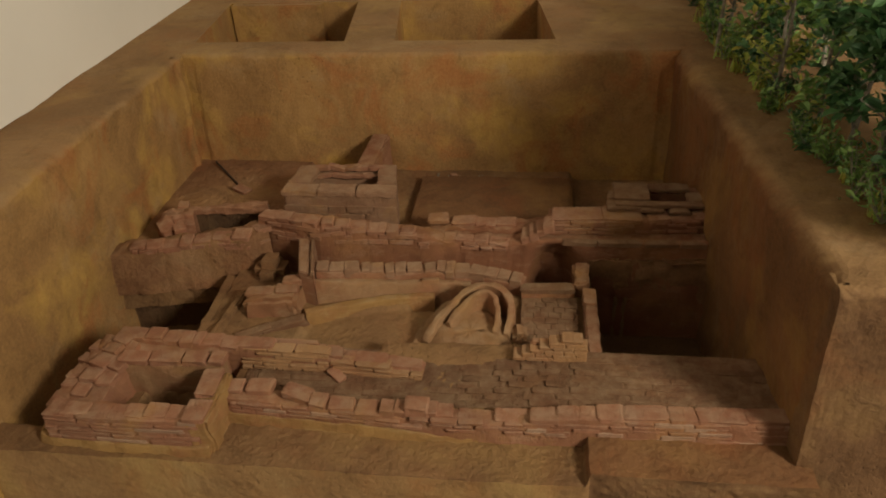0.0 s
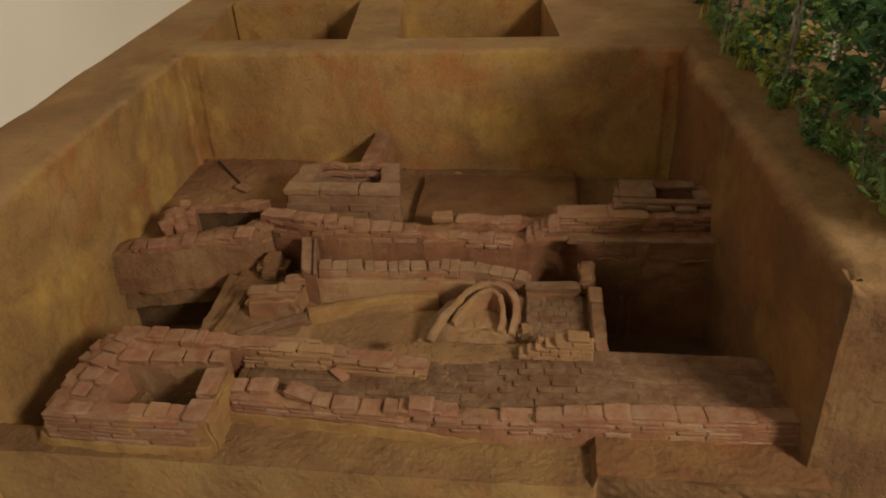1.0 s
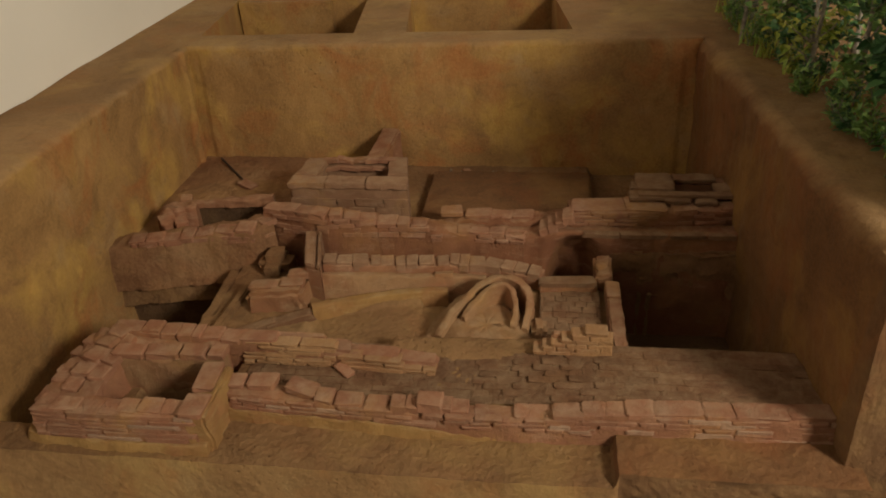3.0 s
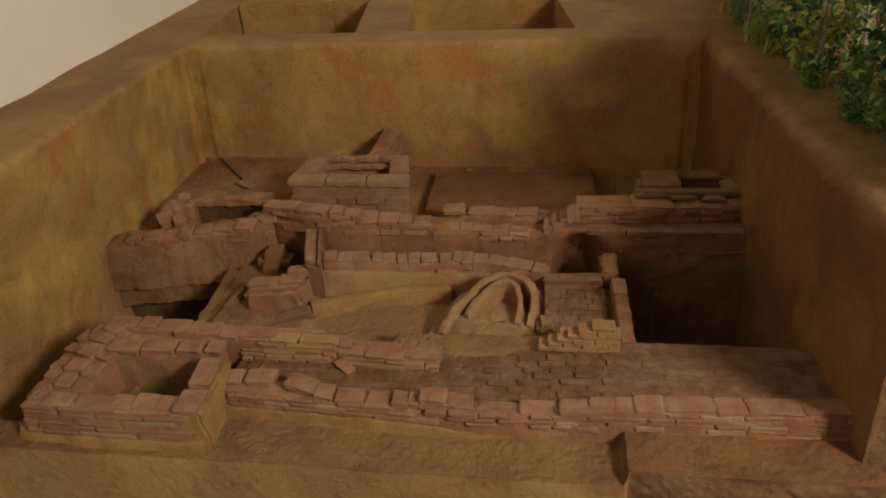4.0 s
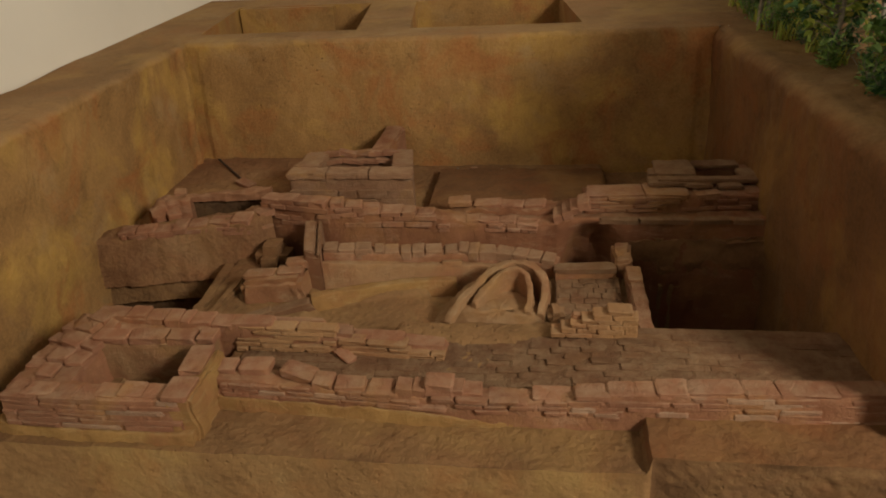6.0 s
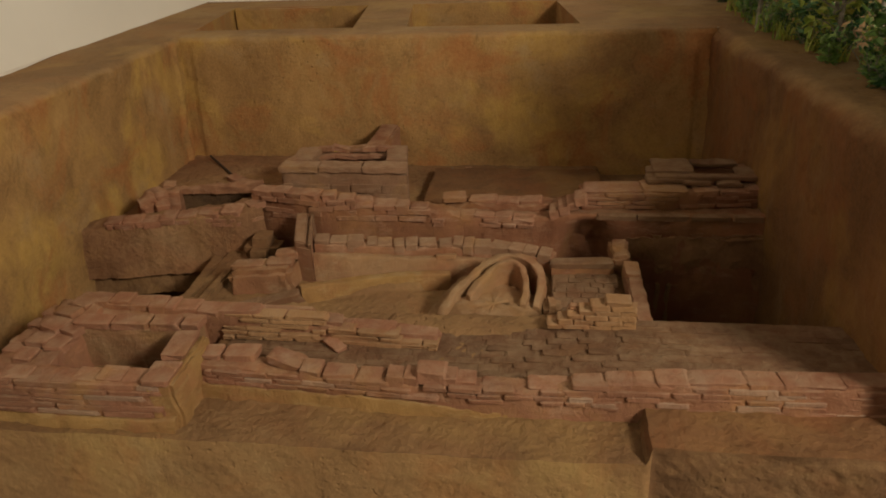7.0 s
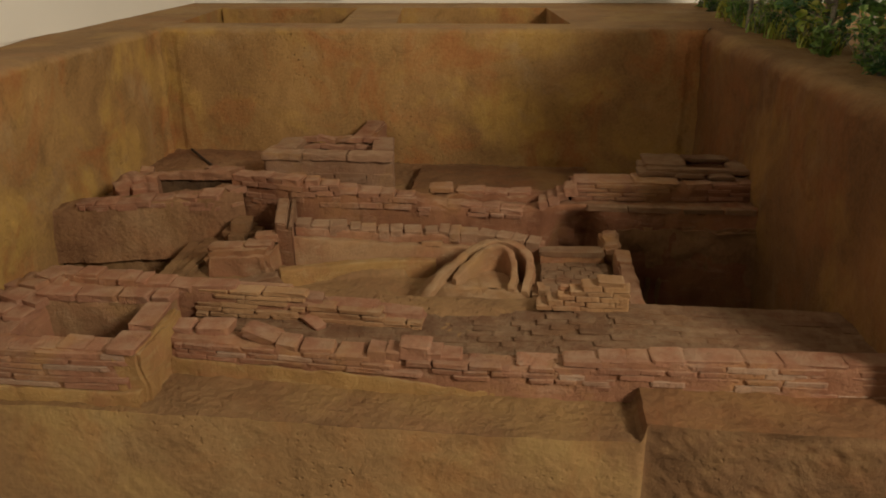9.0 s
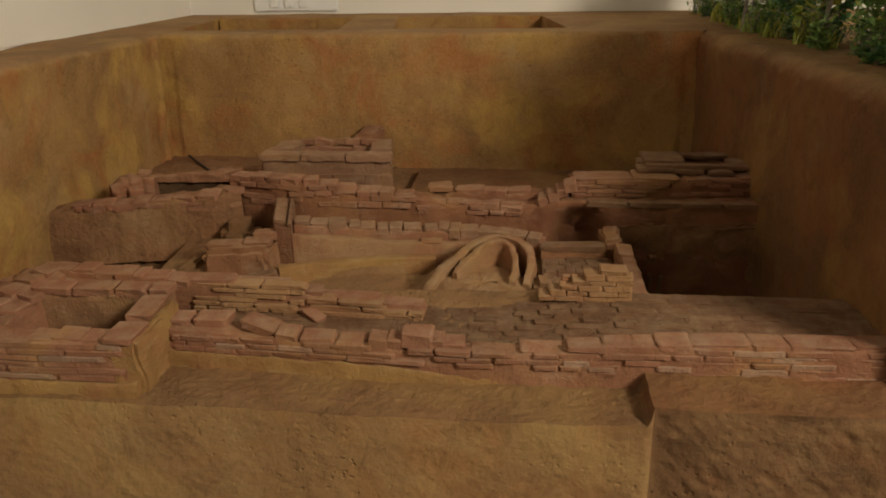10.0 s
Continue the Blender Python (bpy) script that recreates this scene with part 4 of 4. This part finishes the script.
def trough():
    """Broken elongated trough behind the left-hand wall."""
    t = wall_body("broken_trough", [(-0.648, 1.712), (-0.672, 1.735), (-0.676, 1.765), (-0.645, 1.792), (-0.615, 1.80)], [(0, 0.700), (0.03, 0.712), (0.08, 0.718), (0.15, 0.706)], 0.60, 0.048, BODY,
                  "broken clay trough half buried in soil", "trough", flare=0.006, wear=0.012)
    wall_body("rim", [(-0.672, 1.812), (-0.60, 1.818), (-0.50, 1.826), (-0.408, 1.834)], [(0, 0.708), (0.08, 0.711), (0.18, 0.716), (0.27, 0.724)], 0.694, 0.022, BODY, parent=t, wear=0.006)
    # inside of the trough, coloured dark in place of shade
    wall_body("rear_side", [(-0.66, 1.822), (-0.50, 1.836), (-0.41, 1.844)], [(0, 0.700), (0.26, 0.710)], 0.58, 0.020, SHADESOIL, parent=t, wear=0.005)["label"] = "earth side darkened for the shade inside the trough"
    wall_body("trough_floor", [(-0.64, 1.772), (-0.41, 1.790)], [(0, 0.640), (0.23, 0.615)], 0.56, 0.060, SOIL, parent=t, wear=0.006)
    brick(t, -0.660, 1.834, 0.706, 20, 0.034, 0.03, 0.020, BRICK, 8, 6)
    brick(t, -0.628, 1.724, 0.696, 40, 0.036, 0.03, 0.018, BRICK, 8, 6)


def tank():
    """Square brick tank standing at the back."""
    x0, x1, y0, y1, z0, z1 = -0.360, -0.036, 1.842, 2.004, 0.605, 0.752
    t = tagged(new("brick_tank"), "square clay brick tank with a flat slab rim", "tank")
    t.location = (0.5 * (x0 + x1), 0.5 * (y0 + y1), z0)
    off = Matrix.Translation(t.location).inverted()

    def put(name, bm, mat=TANK, label=""):
        for v in bm.verts:
            v.co.x += (v.co.y - y0) / (y1 - y0) * (0.014 - 0.042 * (v.co.x - x0) / (x1 - x0))
        o = part(name, bm, mat, t, label, True)
        o.matrix_parent_inverse = off
        return o
    put("front_wall", worn_block(x0, x1, y0, y0 + 0.048, z0, z1, 0.014, 0.003, 0.005, 1))
    put("rear_wall", worn_block(x0, x1, y1 - 0.030, y1, z0, z1 - 0.008, 0.014, 0.003, 0.005, 2))
    put("side_wall", worn_block(x0, x0 + 0.066, y0 + 0.046, y1 - 0.028, z0, z1 - 0.002, 0.014, 0.003, 0.005, 3))
    put("side_wall", worn_block(x1 - 0.054, x1, y0 + 0.046, y1 - 0.028, z0, z1 - 0.002, 0.014, 0.003, 0.005, 4))
    put("tank_floor", worn_block(x0 + 0.07, x1 - 0.055, y0 + 0.044, y1 - 0.026, z0, z0 + 0.06, 0.03, 0.002, 0.004, 5), SOIL)
    for a, b in ((x0 - 0.003, -0.262), (-0.260, -0.150), (-0.148, x1 + 0.003)):
        put("rim_slab", worn_block(a, b, y0 - 0.006, y0 + 0.046, z1 - 0.010, z1 + 0.006, 0.012, 0.003, 0.002, a * 9))
    put("rim_slab", worn_block(x0 - 0.003, x0 + 0.064, y0 + 0.049, y1, z1 - 0.010, z1 + 0.006, 0.012, 0.003, 0.002, 6))
    put("rim_slab", worn_block(x1 - 0.056, x1 + 0.003, y0 + 0.049, y1 + 0.004, z1 - 0.010, z1 + 0.008, 0.012, 0.003, 0.002, 7))
    for k in range(5):
        o = brick(t, -0.280 + k * 0.042, 1.992 + LAY.uniform(-.003, .003), z1 + 0.004, LAY.uniform(-10, 10), 0.052, 0.020, 0.014, BRICK, LAY.uniform(-9, 9))
        o.matrix_parent_inverse = off
    for k in range(4):
        o = brick(t, -0.265 + k * 0.046, 1.968, z1 - 0.010, LAY.uniform(-14, 14), 0.056, 0.014, 0.012, BRICK, LAY.uniform(-12, 12))
        o.matrix_parent_inverse = off
    for r, z in enumerate((0.700, 0.675)):
        x = x0 + 0.02 * r
        while x < x1 - 0.02:
            ln = min(LAY.uniform(0.05, 0.09), x1 - x)
            o = brick(t, x + ln / 2, y0 - 0.0005, z, 0, ln - 0.001, 0.006, 0.023, TANK)
            o.matrix_parent_inverse = off
            x += ln
    tagged(part("earth_baulk", worn_block(-0.196, -0.136, 2.006, 2.272, 0.60, 0.740, 0.016, 0.003, 0.006, 9, lambda x, y, z: (x + 0.016 * (y - 2.014), y, z)), BODY, None, "", True),
           "square earth beam between the tank and the trench side", "earth beam")


def back_details():
    p = tagged(part("earth_platform", worn_block(-0.02, 0.459, 1.84, 2.190, 0.56, 0.634, 0.02, 0.005, 0.008, 10), PLATFORM, None, "", True), "low earth platform behind the long wall", "platform", "", "structure")
    rng = random.Random(3)
    bm = bmesh.new()
    for k in range(24):
        x, y = rng.uniform(0.0, 0.42), 2.235 - 0.02 * rng.random()
        s = rng.uniform(0.002, 0.007) * (1 if x < 0.2 else 0.6)
        m = pose(x, y, 0.613, rng.uniform(0, 360), rng.uniform(0, 360), 0) @ Matrix.Diagonal((s, s * 0.8, s * 0.6, 1))
        bmesh.ops.create_icosphere(bm, subdivisions=1, radius=1, matrix=m)
    tagged(part("rubble", bm, STONE), "small grey stones along the foot of the trench side", "rubble", "", "stuff")
    # flat slabs with an opening, beside the right-hand side
    s = tagged(new("slab_frame"), "flat clay slabs around a square opening", "slab")
    s.location = (0.66, 1.87, 0.735)
    off = Matrix.Translation(s.location).inverted()
    for x0, x1, y0, y1, z in ((0.556, 0.648, 1.834, 1.930, 0.754), (0.649, 0.756, 1.888, 1.930, 0.754), (0.556, 0.790, 1.808, 1.832, 0.751), (0.744, 0.800, 1.833, 1.887, 0.750),
                              (0.535, 0.625, 1.800, 1.845, 0.745), (0.620, 0.680, 1.792, 1.83, 0.744), (0.690, 0.745, 1.786, 1.84, 0.743), (0.540, 0.560, 1.85, 1.89, 0.748)):
        o = part("slab", worn_block(x0, x1, y0, y1, z - 0.009, z, 0.012, 0.0025, 0.002, x0 * 7), DUSTY, s, "", True)
        o.matrix_parent_inverse = off
    for x0, x1, y0, y1 in ((0.647, 0.79, 1.892, 1.928), (0.750, 0.80, 1.835, 1.891), (0.560, 0.646, 1.836, 1.928)):
        o = part("slab_base", worn_block(x0, x1, y0, y1, 0.58, 0.744, 0.02, 0.004, 0.005, x0), BODY, s, "", True)
        o.matrix_parent_inverse = off
    o = new("brick", brick_mesh(BRICK)[5])
    o.matrix_basis = pose(0.080, 2.218, 0.616, 8, 12, 35) @ Matrix.Diagonal((0.024, 0.018, 0.014, 1))
    tagged(o, "small red brick fragment at the foot of the trench side", "brick")
    # stick leaning at the back left, and a loose tile on the paving
    line = [Vector((-0.730, 2.228, 0.652)), Vector((-0.660, 2.150, 0.646)), Vector((-0.592, 2.072, 0.644))]
    bm = bmesh.new()
    rings = []
    for k, c in enumerate(line):
        rings.append([bm.verts.new(c + Vector((0.0034 * math.cos(a), 0.002 * math.sin(a), 0.0034 * math.sin(a)))) for a in (i * math.tau / 6 for i in range(6))])
    for a, b in zip(rings, rings[1:]):
        for i in range(6):
            bm.faces.new((a[i], a[(i + 1) % 6], b[(i + 1) % 6], b[i]))
    bm.faces.new(rings[0][::-1])
    bm.faces.new(rings[-1])
    tagged(part("stick", bm, WOOD), "thin dark stick lying on the soil", "stick")
    s = new("brick", brick_mesh(BRICK)[3])
    s.matrix_basis = pose(-0.068, 1.238, 0.638, 6, 10, -38) @ Matrix.Diagonal((0.046, 0.020, 0.009, 1))
    tagged(s, "loose clay tile fallen on the paving", "brick")
    s = new("brick", brick_mesh(BRICK)[4])
    s.matrix_basis = pose(-0.575, 2.052, 0.642, 0, 8, -28) @ Matrix.Diagonal((0.055, 0.036, 0.016, 1))
    tagged(s, "loose clay brick on the soil beside the stick", "brick")


brick_mesh(DUSTY)
middle_rooms()
kiln()
alcove()
long_bank()
trough()
tank()
back_details()


# ---- planting along the rim ----
def leaf_blade(bm, m, length, width, fold=0.25):
    """One leaf, folded along its middle rib."""
    pts = [(0, 0, 0), (0.35 * length, width / 2, fold * width), (0.75 * length, width * 0.36, fold * width * 0.6), (length, 0, -0.1 * length), (0.75 * length, -width * 0.36, fold * width * 0.6), (0.35 * length, -width / 2, fold * width), (0.5 * length, 0, 0)]
    v = [bm.verts.new(m @ Vector(p)) for p in pts]
    for f in ((0, 6, 1), (1, 6, 2), (2, 6, 3), (3, 6, 4), (4, 6, 5), (5, 6, 0)):
        bm.faces.new([v[i] for i in f])


def limb(bm, a, b, r0, r1, sides=6, bend=0.0, rng=random):
    n = 4
    ax = (b - a).normalized()
    u = ax.orthogonal().normalized()
    w = ax.cross(u)
    last = None
    side = u * rng.uniform(-bend, bend) + w * rng.uniform(-bend, bend)
    for k in range(n + 1):
        f = k / n
        c = a.lerp(b, f) + side * math.sin(f * math.pi)
        r = r0 + (r1 - r0) * f
        ring = [bm.verts.new(c + (u * math.cos(t) + w * math.sin(t)) * r) for t in (i * math.tau / sides for i in range(sides))]
        if last:
            for i in range(sides):
                bm.faces.new((last[i], last[(i + 1) % sides], ring[(i + 1) % sides], ring[i]))
        last = ring


def small_tree(x, y, height, spread, leaf, mat, count, seed, low=0.35, label=""):
    rng = random.Random(seed)
    base = Vector((x, y, 0.994))
    wood, crown = bmesh.new(), bmesh.new()
    top = base + Vector((rng.uniform(-.02, .02), rng.uniform(-.02, .02), height * 0.8))
    limb(wood, base, top, 0.0065, 0.0025, 7, 0.012, rng)
    tips = []
    for k in range(11):
        f = low + (1 - low) * rng.random()
        a = base.lerp(top, f * 0.9)
        ang = rng.uniform(0, math.tau)
        b = a + Vector((math.cos(ang) * spread * rng.uniform(.5, 1), math.sin(ang) * spread * rng.uniform(.5, 1), height * rng.uniform(0.04, 0.25)))
        limb(wood, a, b, 0.003, 0.001, 5, 0.01, rng)
        tips.append((a, b))
    for k in range(count):
        a, b = rng.choice(tips)
        c = a.lerp(b, rng.uniform(0.35, 1.1)) + Vector([rng.gauss(0, 0.016) for _ in range(3)])
        m = Matrix.Translation(c) @ Euler((rng.uniform(-.9, .9), rng.uniform(-.9, .7), rng.uniform(0, math.tau))).to_matrix().to_4x4()
        s = leaf * rng.uniform(0.65, 1.25)
        leaf_blade(crown, m, s, s * rng.uniform(0.5, 0.75))
    t = tagged(new("small_tree"), label, "tree", "trees along the rim")
    t.location = base
    off = Matrix.Translation(base).inverted()
    for name, bm, ma in (("trunk", wood, BARK), ("crown", crown, mat)):
        o = part(name, bm, ma, t)
        o.matrix_parent_inverse = off


def tuft(x, y, height, count, mat, seed, label="", wide=0.006, lean=0.7):
    """A tuft of narrow blades."""
    rng = random.Random(seed)
    bm = bmesh.new()
    for k in range(count):
        ang, out = rng.uniform(0, math.tau), rng.uniform(0.1, lean)
        h = height * rng.uniform(0.5, 1.1)
        side = Vector((-math.sin(ang), math.cos(ang), 0)) * wide * rng.uniform(.5, 1)
        p = Vector((x + rng.gauss(0, .012), y + rng.gauss(0, .012), 0.995))
        last = None
        for s in range(4):
            f = s / 3
            c = p + Vector((math.cos(ang) * out * h * f * f, math.sin(ang) * out * h * f * f, h * (f - 0.25 * out * f * f)))
            w = side * (1 - f * 0.85)
            pair = (bm.verts.new(c - w), bm.verts.new(c + w))
            if last:
                bm.faces.new((last[0], last[1], pair[1], pair[0]))
            last = pair
    tagged(part("grass_tuft", bm, mat), label, "plant", "plants along the rim")


def low_plant(x, y, height, leaf, count, mat, seed, label):
    """A low plant: a few thin stems with small leaves from the ground up."""
    rng = random.Random(seed)
    base = Vector((x, y, 0.994))
    stems, leaves = bmesh.new(), bmesh.new()
    tips = []
    for k in range(6):
        ang = rng.uniform(0, math.tau)
        b = base + Vector((math.cos(ang) * height * rng.uniform(.1, .5), math.sin(ang) * height * rng.uniform(.1, .5), height * rng.uniform(.6, 1)))
        limb(stems, base, b, 0.0016, 0.0007, 4, 0.004, rng)
        tips.append(b)
    for k in range(count):
        c = base.lerp(rng.choice(tips), rng.uniform(0.1, 1.05)) + Vector([rng.gauss(0, height * 0.09) for _ in range(3)])
        c.z = max(c.z, 0.998)
        m = Matrix.Translation(c) @ Euler((rng.uniform(-.8, .8), rng.uniform(-1.2, .3), rng.uniform(0, math.tau))).to_matrix().to_4x4()
        size = leaf * rng.uniform(0.6, 1.3)
        leaf_blade(leaves, m, size, size * rng.uniform(0.28, 0.5))
    t = tagged(new("low_plant"), label, "plant", "plants along the rim")
    t.location = base
    off = Matrix.Translation(base).inverted()
    for name, bm, ma in (("stem", stems, BARK), ("foliage", leaves, mat)):
        o = part(name, bm, ma, t)
        o.matrix_parent_inverse = off


def planting():
    rng = random.Random(12)

    def row_x(y):
        return lerp_table([(1.1, 1.02), (1.42, 0.965), (1.7, 0.935), (1.9, 0.92), (2.1, 0.905), (2.3, 0.88), (2.8, 0.895), (3.1, 0.91)], y)
    broad, mid, pale = "small tree with broad dark green leaves", "small leafy mid green tree", "pale barked small tree with yellowish green leaves"
    trees = ((1.30, 0.09, 0.33, 0.12, 0.030, LEAF_DARK, 420, broad), (1.47, 0.05, 0.35, 0.12, 0.032, LEAF_DARK, 560, broad), (1.60, 0.05, 0.34, 0.11, 0.028, LEAF_DARK, 520, broad),
             (1.76, 0.06, 0.30, 0.09, 0.024, LEAF_MID, 420, mid), (1.90, 0.00, 0.30, 0.08, 0.022, LEAF_LIGHT, 260, pale), (2.02, 0.05, 0.32, 0.09, 0.024, LEAF_DARK, 460, broad),
             (2.16, 0.03, 0.30, 0.08, 0.022, LEAF_MID, 340, mid), (2.29, -0.02, 0.30, 0.07, 0.020, LEAF_MID, 320, mid), (2.42, 0.03, 0.33, 0.09, 0.024, LEAF_DARK, 420, broad),
             (2.56, 0.00, 0.30, 0.08, 0.022, LEAF_LIGHT, 240, pale), (2.70, 0.02, 0.32, 0.08, 0.022, LEAF_DARK, 320, broad), (2.88, 0.00, 0.30, 0.07, 0.020, LEAF_DARK, 240, broad),
             (1.40, 0.20, 0.36, 0.12, 0.030, LEAF_DARK, 420, broad), (1.62, 0.20, 0.36, 0.12, 0.030, LEAF_MID, 380, mid), (1.84, 0.17, 0.34, 0.11, 0.026, LEAF_DARK, 400, broad),
             (2.06, 0.18, 0.34, 0.11, 0.026, LEAF_MID, 360, mid), (1.19, 0.05, 0.30, 0.10, 0.028, LEAF_MID, 380, mid), (1.20, 0.24, 0.33, 0.12, 0.030, LEAF_DARK, 400, broad), (1.30, 0.36, 0.33, 0.12, 0.030, LEAF_DARK, 380, broad), (2.30, 0.15, 0.34, 0.11, 0.026, LEAF_DARK, 360, broad), (2.55, 0.15, 0.34, 0.10, 0.024, LEAF_DARK, 320, broad))
    for k, (y, dx, h, s, lf, ma, n, label) in enumerate(trees):
        small_tree(row_x(y) + dx, y, h * (1.42 if y < 1.95 else 1.22), s, lf, ma, int(n * 1.2), 40 + k, 0.14 if y < 2.2 else 0.34, label)
    y, k = 1.24, 0
    while y < 3.0:
        ma, label = rng.choice(((LEAF_LIGHT, "yellow green low plant on the rim"), (LEAF_MID, "green low plant on the rim"), (LEAF_MID, "green low plant on the rim"), (LEAF_DARK, "dark green low plant on the rim")))
        low_plant(row_x(y) + rng.uniform(-0.025, 0.04), y, rng.uniform(0.05, 0.12), rng.uniform(0.012, 0.022), rng.randint(70, 130), ma, 200 + k, label)
        if k % 4 == 1:
            low_plant(row_x(y) + rng.uniform(0.07, 0.22), y, rng.uniform(0.07, 0.14), rng.uniform(0.014, 0.024), 100, rng.choice((LEAF_MID, LEAF_DARK)), 300 + k, "green low plant between the trees")
        if k % 3 == 2:
            tuft(row_x(y) + rng.uniform(-0.02, 0.03), y + 0.02, rng.uniform(0.05, 0.08), 26, LEAF_LIGHT, 400 + k, "bright yellow green tuft of grass on the rim", 0.004)
        y += rng.uniform(0.028, 0.05)
        k += 1


planting()
paving()
